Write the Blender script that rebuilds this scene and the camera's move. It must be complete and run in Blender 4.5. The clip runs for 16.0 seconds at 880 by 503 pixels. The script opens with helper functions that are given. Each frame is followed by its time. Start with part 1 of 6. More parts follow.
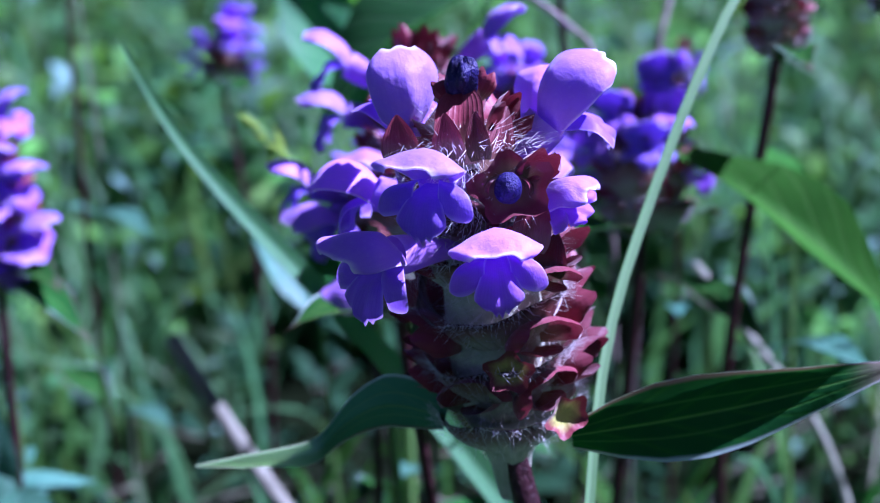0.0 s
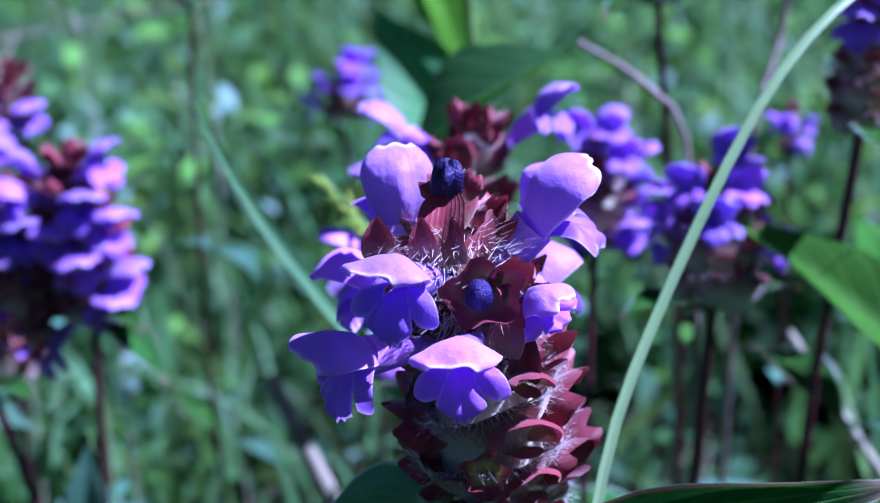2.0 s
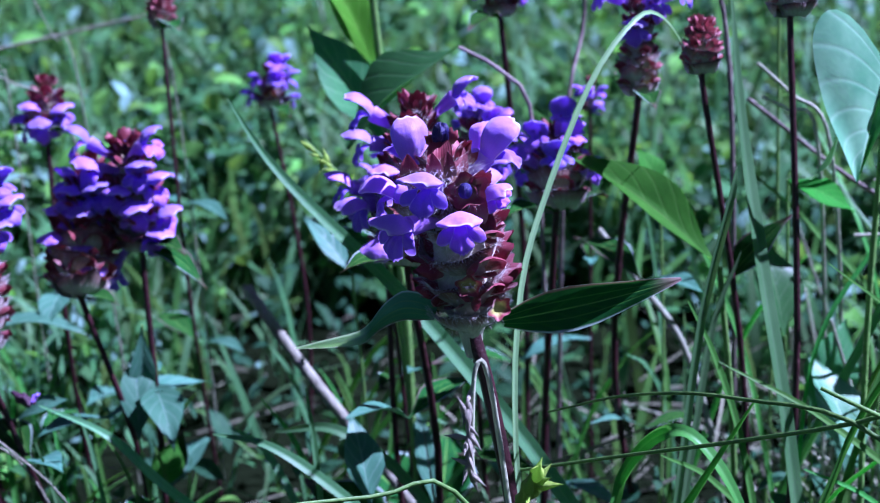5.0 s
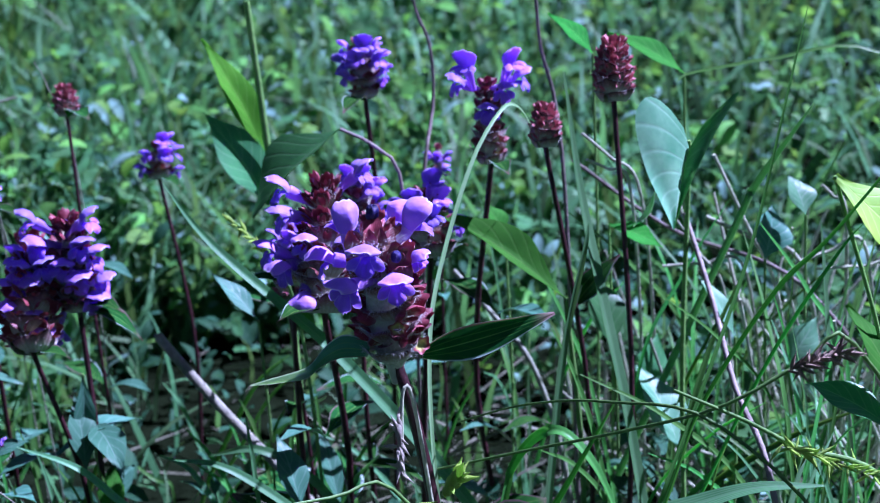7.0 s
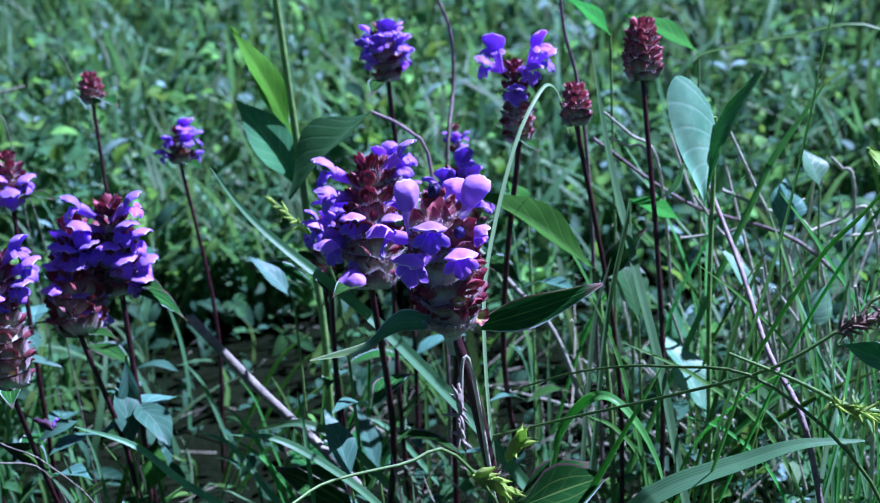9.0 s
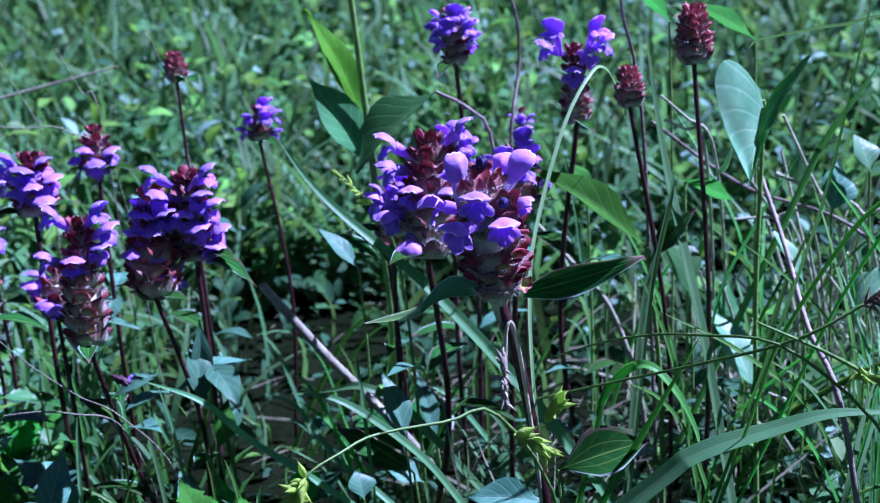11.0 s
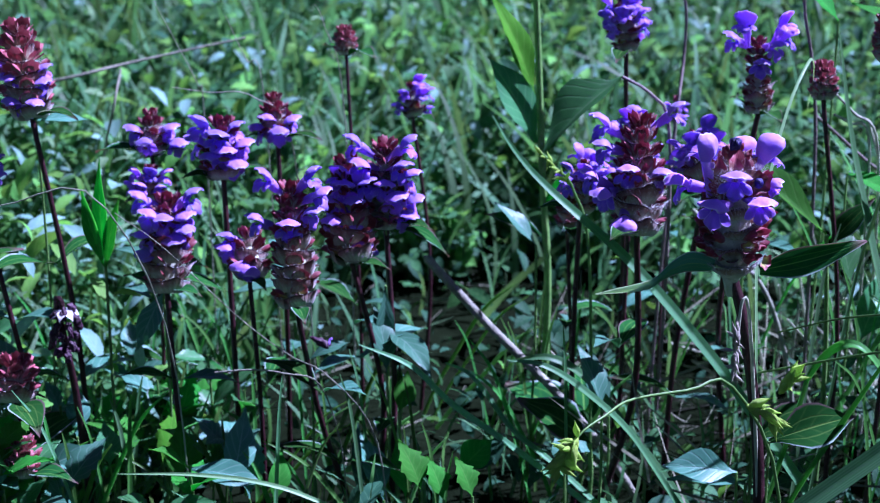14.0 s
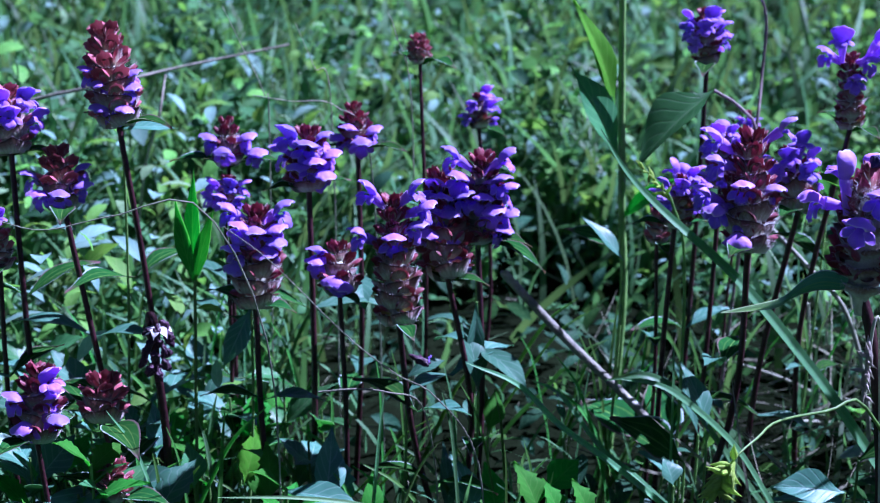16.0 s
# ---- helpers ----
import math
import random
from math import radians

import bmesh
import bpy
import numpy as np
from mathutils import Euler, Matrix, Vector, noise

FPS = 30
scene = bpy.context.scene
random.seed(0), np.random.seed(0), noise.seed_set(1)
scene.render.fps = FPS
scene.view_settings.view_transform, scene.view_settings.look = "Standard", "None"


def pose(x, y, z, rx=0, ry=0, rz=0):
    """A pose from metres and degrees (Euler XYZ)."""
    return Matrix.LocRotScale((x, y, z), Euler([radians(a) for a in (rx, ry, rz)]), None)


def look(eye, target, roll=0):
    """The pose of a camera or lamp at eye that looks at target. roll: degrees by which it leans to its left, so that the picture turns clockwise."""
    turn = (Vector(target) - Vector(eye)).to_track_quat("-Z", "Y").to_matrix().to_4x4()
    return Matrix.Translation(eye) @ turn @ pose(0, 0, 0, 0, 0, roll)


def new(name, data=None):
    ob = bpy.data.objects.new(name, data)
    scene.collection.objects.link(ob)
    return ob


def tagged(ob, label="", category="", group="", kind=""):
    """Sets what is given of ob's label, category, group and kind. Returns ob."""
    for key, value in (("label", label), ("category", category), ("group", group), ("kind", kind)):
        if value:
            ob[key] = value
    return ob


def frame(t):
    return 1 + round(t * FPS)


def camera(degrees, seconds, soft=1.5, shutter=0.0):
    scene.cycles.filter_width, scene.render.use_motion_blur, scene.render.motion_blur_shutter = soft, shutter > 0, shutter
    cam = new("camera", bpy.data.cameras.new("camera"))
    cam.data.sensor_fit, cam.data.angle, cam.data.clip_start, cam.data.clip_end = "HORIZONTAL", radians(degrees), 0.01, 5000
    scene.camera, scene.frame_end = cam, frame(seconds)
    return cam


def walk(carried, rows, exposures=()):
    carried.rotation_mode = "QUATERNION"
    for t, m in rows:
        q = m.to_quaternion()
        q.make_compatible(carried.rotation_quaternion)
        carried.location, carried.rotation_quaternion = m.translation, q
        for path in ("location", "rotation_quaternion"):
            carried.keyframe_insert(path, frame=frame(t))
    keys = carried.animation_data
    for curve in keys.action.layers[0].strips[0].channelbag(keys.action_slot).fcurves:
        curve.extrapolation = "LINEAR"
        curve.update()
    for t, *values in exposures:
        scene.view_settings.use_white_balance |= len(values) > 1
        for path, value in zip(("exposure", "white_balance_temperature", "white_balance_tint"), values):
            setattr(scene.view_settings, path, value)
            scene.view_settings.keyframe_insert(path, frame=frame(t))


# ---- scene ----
cam = camera(30.00, 16.0, 1.0)
PATH = [
    (0, (0.01740, -0.13628, 0.15528), (-0.01480, 0.05320, 0.09997), -0.93),
    (0.5, (0.02361, -0.13478, 0.15711), (-0.01314, 0.05370, 0.10120), -0.36),
    (1, (0.03205, -0.13331, 0.16348), (-0.01724, 0.05104, 0.10358), -1.06),
    (1.5, (0.03339, -0.13542, 0.16207), (-0.02237, 0.04816, 0.10559), -0.44),
    (2, (0.03588, -0.13066, 0.16290), (-0.02188, 0.05289, 0.10837), -0.65),
    (2.5, (0.03900, -0.13258, 0.16498), (-0.01804, 0.05101, 0.10980), -2.25),
    (3, (0.04097, -0.15377, 0.17007), (-0.01074, 0.03079, 0.11291), -2.65),
    (3.5, (0.04231, -0.17459, 0.17669), (-0.00547, 0.01069, 0.11848), -3.37),
    (3.7, (0.04192, -0.18002, 0.17928), (-0.00358, 0.00544, 0.11981), -3.04),
    (5.8, (0.03378, -0.29557, 0.20401), (0.01383, -0.10503, 0.14659), -3.74),
    (6, (0.03664, -0.30098, 0.20998), (0.01962, -0.11049, 0.15148), -4.31),
    (6.5, (0.01975, -0.31776, 0.21924), (0.01436, -0.12676, 0.16017), -3.22),
    (7, (0.00774, -0.32772, 0.21994), (0.00951, -0.13620, 0.16235), -2.33),
    (7.5, (-0.00450, -0.33785, 0.22483), (0.00403, -0.14712, 0.16526), -2.73),
    (8, (-0.00945, -0.34280, 0.22269), (-0.00001, -0.15211, 0.16312), -2.33),
    (8.5, (-0.01899, -0.34587, 0.22391), (-0.00783, -0.15485, 0.16572), -2.53),
    (8.7, (-0.02367, -0.34086, 0.22423), (-0.01121, -0.15035, 0.16464), -2.60),
    (10.8, (-0.00374, -0.35650, 0.22374), (-0.00721, -0.16594, 0.16314), -3.36),
    (11, (-0.00883, -0.36205, 0.22330), (-0.01100, -0.17119, 0.16356), -2.71),
    (11.5, (-0.00701, -0.36306, 0.22402), (-0.01151, -0.17270, 0.16285), -2.71),
    (12, (-0.02435, -0.36838, 0.22356), (-0.02517, -0.17830, 0.16138), -2.09),
    (12.5, (-0.03456, -0.37034, 0.22463), (-0.03456, -0.18038, 0.16206), -1.86),
    (13, (-0.05710, -0.37389, 0.22725), (-0.05289, -0.18412, 0.16424), -1.21),
    (13.5, (-0.07476, -0.37412, 0.22578), (-0.06686, -0.18407, 0.16395), -0.08),
    (14, (-0.09832, -0.37469, 0.22277), (-0.08455, -0.18448, 0.16251), 1.13),
    (14.5, (-0.11470, -0.36955, 0.22622), (-0.09699, -0.18018, 0.16440), 1.61),
    (15, (-0.13231, -0.36916, 0.22163), (-0.11025, -0.17949, 0.16215), 1.99),
    (15.5, (-0.14239, -0.36467, 0.21832), (-0.11774, -0.17496, 0.15999), 2.45),
    (16, (-0.15552, -0.35730, 0.21949), (-0.12757, -0.16823, 0.16056), 2.74),
]
PX = 0.001
EXPOSURE = [(0.0, 1.08, 4680, 56)]
# a small real aperture, focused on the crown of the main flower
cam.data.dof.use_dof, cam.data.dof.aperture_fstop = True, 34.0
walk(cam, [(t, look(eye, target, roll)) for t, eye, target, roll in PATH], EXPOSURE)

# ---- world and sun ----
TO_SUN = Vector((0.58, 0.18, 0.80)).normalized()
world = bpy.data.worlds.new("sky")
scene.world = world
world.use_nodes = True
wn, wl = world.node_tree.nodes, world.node_tree.links
sky = wn.new("ShaderNodeTexSky")
sky.sky_type, sky.sun_disc = "NISHITA", False
sky.sun_elevation = math.asin(TO_SUN.z)
sky.sun_rotation = math.atan2(TO_SUN.x, TO_SUN.y)
wl.new(sky.outputs[0], wn["Background"].inputs[0])
wn["Background"].inputs[1].default_value = 0.014
sun = new("sun", bpy.data.lights.new("sun", "SUN"))
sun.data.energy, sun.data.angle, sun.data.color = 6.5, radians(0.6), (1.0, 0.95, 0.88)
sun.matrix_world = look(TO_SUN * 5, (0, 0, 0))


# ---- materials ----
def shader(name, translucent=0.0, rough=0.5, spec=0.4, sheen=0.0):
    """A node material with a Principled shader and, for thin plant tissue, some light coming through."""
    m = bpy.data.materials.new(name)
    m.use_nodes = True
    n, l = m.node_tree.nodes, m.node_tree.links
    p = n["Principled BSDF"]
    p.inputs["Roughness"].default_value = rough
    p.inputs["Specular IOR Level"].default_value = spec
    p.inputs["Sheen Weight"].default_value = sheen
    if translucent:
        t, mix = n.new("ShaderNodeBsdfTranslucent"), n.new("ShaderNodeMixShader")
        mix.inputs[0].default_value = translucent
        l.new(p.outputs[0], mix.inputs[1])
        l.new(t.outputs[0], mix.inputs[2])
        l.new(mix.outputs[0], n["Material Output"].inputs[0])
        return m, n, l, p, t
    return m, n, l, p, None


def math_node(n, l, op, a, b=None, c=None, clamp=False):
    q = n.new("ShaderNodeMath")
    q.operation, q.use_clamp = op, clamp
    for i, x in enumerate((a, b, c)):
        if x is None:
            continue
        if isinstance(x, (int, float)):
            q.inputs[i].default_value = x
        else:
            l.new(x, q.inputs[i])
    return q.outputs[0]


def mix_color(n, l, f, a, b, mode="MIX"):
    q = n.new("ShaderNodeMix")
    q.data_type, q.blend_type = "RGBA", mode
    for i, x in ((0, f), (6, a), (7, b)):
        if isinstance(x, (int, float)):
            q.inputs[i].default_value = x
        elif isinstance(x, tuple):
            q.inputs[i].default_value = (*x, 1)
        else:
            l.new(x, q.inputs[i])
    return q.outputs[2]


def noise_node(n, l, scale, detail=3.0, rough=0.55):
    q, c = n.new("ShaderNodeTexNoise"), n.new("ShaderNodeTexCoord")
    q.inputs["Scale"].default_value, q.inputs["Detail"].default_value, q.inputs["Roughness"].default_value = scale, detail, rough
    l.new(c.outputs["Object"], q.inputs["Vector"])
    return q.outputs["Fac"]


def ramp(n, l, x, stops):
    q = n.new("ShaderNodeValToRGB")
    r = q.color_ramp
    while len(r.elements) < len(stops):
        r.elements.new(0.5)
    for e, (pos, col) in zip(r.elements, stops):
        e.position, e.color = pos, (*col, 1)
    l.new(x, q.inputs[0])
    return q.outputs[0]


def uv_axes(n, l):
    q, s = n.new("ShaderNodeUVMap"), n.new("ShaderNodeSeparateXYZ")
    l.new(q.outputs[0], s.inputs[0])
    u = s.outputs[0]
    side = math_node(n, l, "ABSOLUTE", math_node(n, l, "MULTIPLY_ADD", u, 2.0, -1.0))
    return u, s.outputs[1], side


def finish(n, l, p, t, color, bump=None, depth=0.0002, strength=0.5, through_tint=None):
    """through_tint: thin leaves let through a brighter, yellower light than they throw back."""
    l.new(color, p.inputs["Base Color"])
    if t:
        l.new(mix_color(n, l, 1.0, color, through_tint, "MULTIPLY") if through_tint else color, t.inputs["Color"])
    if bump is not None:
        b = n.new("ShaderNodeBump")
        b.inputs["Distance"].default_value, b.inputs["Strength"].default_value = depth, strength
        l.new(bump, b.inputs["Height"])
        l.new(b.outputs[0], p.inputs["Normal"])


def rand_value(n, l, island=False):
    if island:
        return n.new("ShaderNodeNewGeometry").outputs["Random Per Island"]
    return n.new("ShaderNodeObjectInfo").outputs["Random"]


def petal(name, mid, margin, vein, translucent=0.35, edge=0.86):
    m, n, l, p, t = shader(name, translucent, 0.5, 0.3, 0.25)
    u, v, side = uv_axes(n, l)
    rim = math_node(n, l, "MAXIMUM", side, v)
    rim = math_node(n, l, "MULTIPLY", math_node(n, l, "SUBTRACT", rim, edge), 1 / (1 - edge), clamp=True)
    rim = math_node(n, l, "POWER", rim, 1.4)
    veins = math_node(n, l, "POWER", math_node(n, l, "ABSOLUTE", math_node(n, l, "SINE", math_node(n, l, "MULTIPLY", u, 44.0))), 7.0)
    grain = noise_node(n, l, 900, 4)
    broad = noise_node(n, l, 240, 2)
    c = mix_color(n, l, math_node(n, l, "MULTIPLY", veins, 0.14), mid, vein)
    c = mix_color(n, l, math_node(n, l, "MULTIPLY_ADD", broad, 1.6, -0.55, clamp=True), c, vein)
    speck = math_node(n, l, "MULTIPLY_ADD", noise_node(n, l, 2600, 2), 5.0, -2.9, clamp=True)
    c = mix_color(n, l, math_node(n, l, "MULTIPLY", speck, 0.15), c, margin)
    c = mix_color(n, l, rim, c, margin)
    hue = n.new("ShaderNodeHueSaturation")
    l.new(c, hue.inputs["Color"])
    l.new(math_node(n, l, "MULTIPLY_ADD", rand_value(n, l), 0.035, 0.485), hue.inputs["Hue"])
    l.new(math_node(n, l, "MULTIPLY_ADD", rand_value(n, l), 0.35, 0.82), hue.inputs["Value"])
    finish(n, l, p, t, hue.outputs[0], math_node(n, l, "ADD", grain, math_node(n, l, "MULTIPLY", veins, 0.03)), 0.00022, 0.8)
    return m


def leaf_paint(name, dark, light, vein, rough=0.42, translucent=0.28, side_veins=9.0, tip=None, island=False, long_veins=False, spec=0.22, rims=None, tip_start=0.92):
    m, n, l, p, t = shader(name, translucent, rough, spec)
    u, v, side = uv_axes(n, l)
    mid = math_node(n, l, "SUBTRACT", 1.0, math_node(n, l, "MULTIPLY", side, 16.0), clamp=True)
    wave = math_node(n, l, "SINE", math_node(n, l, "MULTIPLY", math_node(n, l, "SUBTRACT", v, math_node(n, l, "MULTIPLY", side, 0.28)), side_veins * 6.283))
    ribs = math_node(n, l, "POWER", math_node(n, l, "MULTIPLY_ADD", wave, 0.5, 0.5), 14.0)
    if long_veins:
        run = math_node(n, l, "SUBTRACT", 1.0, math_node(n, l, "MULTIPLY", math_node(n, l, "ABSOLUTE", math_node(n, l, "SUBTRACT", side, 0.42)), 18.0), clamp=True)
        ribs = math_node(n, l, "MAXIMUM", math_node(n, l, "MULTIPLY", ribs, 0.25), run)
    lines = math_node(n, l, "MAXIMUM", mid, math_node(n, l, "MULTIPLY", ribs, 0.45))
    blotch, grain = noise_node(n, l, 130, 3), noise_node(n, l, 1500, 3)
    f = math_node(n, l, "MULTIPLY_ADD", blotch, 1.7, -0.4, clamp=True)
    c = mix_color(n, l, f, dark, light)
    c = mix_color(n, l, math_node(n, l, "MULTIPLY", lines, 0.75), c, vein)
    if rims:
        c = mix_color(n, l, math_node(n, l, "MULTIPLY_ADD", u, -22.0, math_node(n, l, "MULTIPLY_ADD", blotch, 1.2, 0.9), clamp=True), c, rims[0])
        c = mix_color(n, l, math_node(n, l, "MULTIPLY_ADD", u, 22.0, math_node(n, l, "MULTIPLY_ADD", blotch, 1.2, -21.2), clamp=True), c, rims[1])
    if tip:
        c = mix_color(n, l, math_node(n, l, "MULTIPLY_ADD", math_node(n, l, "ADD", v, math_node(n, l, "MULTIPLY", blotch, 0.2)), 5.0, -5.0 * tip_start, clamp=True), c, tip)
    hue = n.new("ShaderNodeHueSaturation")
    r = rand_value(n, l, island)
    l.new(c, hue.inputs["Color"])
    l.new(math_node(n, l, "MULTIPLY_ADD", r, 0.03, 0.490), hue.inputs["Hue"])
    l.new(math_node(n, l, "MULTIPLY_ADD", r, 0.55, 0.72), hue.inputs["Value"])
    h = math_node(n, l, "SUBTRACT", math_node(n, l, "MULTIPLY", grain, 0.35), lines)
    finish(n, l, p, t, hue.outputs[0], h, 0.00015, 0.6, (1.7, 1.55, 0.9))
    return m


def blade_paint(name, dark, light, rib, translucent=0.25, rough=0.4, island=False):
    m, n, l, p, t = shader(name, translucent, rough, 0.3)
    u, v, side = uv_axes(n, l)
    lines = math_node(n, l, "POWER", math_node(n, l, "ABSOLUTE", math_node(n, l, "SINE", math_node(n, l, "MULTIPLY", u, 25.0))), 3.0)
    mid = math_node(n, l, "SUBTRACT", 1.0, math_node(n, l, "MULTIPLY", side, 7.0), clamp=True)
    blotch = noise_node(n, l, 90, 3)
    c = mix_color(n, l, math_node(n, l, "MULTIPLY_ADD", blotch, 1.6, -0.35, clamp=True), dark, light)
    c = mix_color(n, l, math_node(n, l, "MULTIPLY", math_node(n, l, "MAXIMUM", mid, math_node(n, l, "MULTIPLY", lines, 0.85)), 0.55), c, rib)
    hue = n.new("ShaderNodeHueSaturation")
    r = rand_value(n, l, island)
    l.new(c, hue.inputs["Color"])
    l.new(math_node(n, l, "MULTIPLY_ADD", r, 0.05, 0.475), hue.inputs["Hue"])
    l.new(math_node(n, l, "MULTIPLY_ADD", r, 0.8, 0.6), hue.inputs["Value"])
    finish(n, l, p, t, hue.outputs[0], math_node(n, l, "ADD", lines, mid), 0.00005, 0.2, (1.6, 1.4, 0.85))
    return m


def mottled(name, a, b, c=None, scale=300, rough=0.6, translucent=0.0, depth=0.0003, vary=0.5, island=False, spec=0.35):
    m, n, l, p, t = shader(name, translucent, rough, spec)
    f, g = noise_node(n, l, scale, 4), noise_node(n, l, scale * 5, 3)
    stops = [(0.3, a), (0.62, b)] + ([(0.75, c)] if c else [])
    col = ramp(n, l, math_node(n, l, "MULTIPLY_ADD", g, 0.35, math_node(n, l, "MULTIPLY", f, 0.7)), stops)
    hue = n.new("ShaderNodeHueSaturation")
    l.new(col, hue.inputs["Color"])
    l.new(math_node(n, l, "MULTIPLY_ADD", rand_value(n, l, island), vary, 1.0 - vary / 2), hue.inputs["Value"])
    finish(n, l, p, t, hue.outputs[0], math_node(n, l, "ADD", f, g), depth, 0.7)
    return m


def calyx_paint(name, base, tooth, green):
    m, n, l, p, t = shader(name, 0.15, 0.5, 0.35, 0.3)
    u, v, side = uv_axes(n, l)
    f = noise_node(n, l, 500, 4)
    veins = math_node(n, l, "POWER", math_node(n, l, "ABSOLUTE", math_node(n, l, "SINE", math_node(n, l, "MULTIPLY", u, 30.0))), 5.0)
    c = mix_color(n, l, math_node(n, l, "MULTIPLY_ADD", math_node(n, l, "ADD", v, math_node(n, l, "MULTIPLY", f, 0.5)), 2.2, -0.75, clamp=True), green, base)
    c = mix_color(n, l, math_node(n, l, "MULTIPLY", veins, 0.10), c, tooth)
    hue = n.new("ShaderNodeHueSaturation")
    l.new(c, hue.inputs["Color"])
    l.new(math_node(n, l, "MULTIPLY_ADD", rand_value(n, l), 0.7, 0.65), hue.inputs["Value"])
    finish(n, l, p, t, hue.outputs[0], math_node(n, l, "ADD", f, math_node(n, l, "MULTIPLY", veins, 0.12)), 0.00025, 0.7)
    return m


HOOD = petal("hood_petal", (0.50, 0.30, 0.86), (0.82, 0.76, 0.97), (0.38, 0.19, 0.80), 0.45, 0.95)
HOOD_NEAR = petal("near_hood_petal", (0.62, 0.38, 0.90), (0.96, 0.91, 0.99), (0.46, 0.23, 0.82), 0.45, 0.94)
LIP = petal("lip_petal", (0.37, 0.18, 0.84), (0.60, 0.46, 0.95), (0.20, 0.075, 0.66), 0.38, 0.88)
TUBE = petal("tube_petal", (0.45, 0.25, 0.80), (0.58, 0.38, 0.88), (0.32, 0.14, 0.64), 0.40, 0.9)
BUD = mottled("bud_petal", (0.010, 0.006, 0.06), (0.022, 0.014, 0.13), (0.06, 0.045, 0.24), 700, 0.45, 0.1, 0.0004)
WITHERED = mottled("withered_petal", (0.012, 0.004, 0.010), (0.05, 0.018, 0.04), (0.26, 0.20, 0.22), 500, 0.5, 0.0, 0.0005, 0.8)
CALYX = calyx_paint("calyx_red", (0.19, 0.022, 0.038), (0.07, 0.008, 0.015), (0.26, 0.18, 0.11))
CALYX_OLD = calyx_paint("calyx_open", (0.17, 0.025, 0.03), (0.10, 0.014, 0.018), (0.34, 0.36, 0.07))
CALYX_PINK = calyx_paint("calyx_pink", (0.36, 0.085, 0.10), (0.16, 0.03, 0.04), (0.46, 0.39, 0.28))
HAIR = mottled("white_hair", (0.75, 0.76, 0.74), (0.85, 0.86, 0.85), None, 300, 0.4, 0.5, 0.0001, 0.1)
CORE = mottled("pale_axis", (0.24, 0.29, 0.17), (0.44, 0.48, 0.36), None, 500, 0.7)
STEM = mottled("maroon_stem", (0.014, 0.006, 0.007), (0.042, 0.012, 0.015), (0.12, 0.065, 0.06), 260, 0.45, 0.0, 0.0003, 0.4)
STEM_GREEN = mottled("green_stem", (0.09, 0.22, 0.05), (0.18, 0.36, 0.08), None, 200, 0.5, 0.25)
LEAF = leaf_paint("selfheal_leaf", (0.012, 0.080, 0.012), (0.024, 0.125, 0.018), (0.20, 0.38, 0.07), 0.75, 0.32, 5.0, (0.20, 0.11, 0.12), False, True, 0.03, ((0.16, 0.12, 0.11), (0.40, 0.55, 0.48)))
LEAF_DROOP = leaf_paint("drooping_leaf", (0.05, 0.20, 0.09), (0.10, 0.30, 0.15), (0.20, 0.36, 0.12), 0.45, 0.28, 5.0, (0.40, 0.58, 0.50), False, True, 0.2, ((0.16, 0.12, 0.11), (0.42, 0.55, 0.50)), 0.62)
LEAF_BLUE = leaf_paint("glaucous_leaf", (0.060, 0.20, 0.115), (0.110, 0.29, 0.18), (0.26, 0.45, 0.34), 0.4, 0.36, 6.0)
LEAF_PALE = leaf_paint("pale_leaf", (0.07, 0.28, 0.12), (0.27, 0.50, 0.30), (0.38, 0.58, 0.42), 0.4, 0.4, 6.0)
LEAF_MID = leaf_paint("mid_green_leaf", (0.06, 0.23, 0.07), (0.11, 0.35, 0.11), (0.22, 0.45, 0.20), 0.38, 0.6, 7.0, spec=0.35)
LEAF_LIME = leaf_paint("lime_leaf", (0.115, 0.39, 0.02), (0.19, 0.52, 0.03), (0.27, 0.56, 0.08), 0.6, 0.62, 7.0, spec=0.1)
LEAF_BRIGHT = leaf_paint("sunlit_leaf", (0.050, 0.26, 0.024), (0.095, 0.40, 0.040), (0.17, 0.45, 0.08), 0.65, 0.62, 7.0, spec=0.08)
LEAF_YELLOW = leaf_paint("yellow_leaf", (0.22, 0.38, 0.04), (0.36, 0.47, 0.06), (0.45, 0.55, 0.15), 0.5, 0.4, 7.0)
GRASS = blade_paint("grass_blade", (0.055, 0.24, 0.035), (0.11, 0.37, 0.06), (0.20, 0.46, 0.12), 0.58)
GRASS_BLUE = blade_paint("blue_grass_blade", (0.085, 0.27, 0.095), (0.155, 0.39, 0.155), (0.24, 0.46, 0.24), 0.62)
GRASS_PALE = blade_paint("pale_grass_blade", (0.17, 0.36, 0.14), (0.28, 0.48, 0.23), (0.36, 0.54, 0.30), 0.45)
STRAW = mottled("dry_straw", (0.26, 0.30, 0.18), (0.50, 0.56, 0.38), (0.66, 0.72, 0.52), 150, 0.6, 0.0, 0.0003, 0.7)
STRAW_STUFF = mottled("straw_litter", (0.085, 0.095, 0.055), (0.22, 0.24, 0.15), (0.42, 0.46, 0.31), 150, 0.6, 0.0, 0.0003, 1.0, True)
TWIG = mottled("grey_twig", (0.11, 0.115, 0.075), (0.31, 0.325, 0.23), (0.48, 0.51, 0.39), 220, 0.75, 0.0, 0.0006, 0.4)
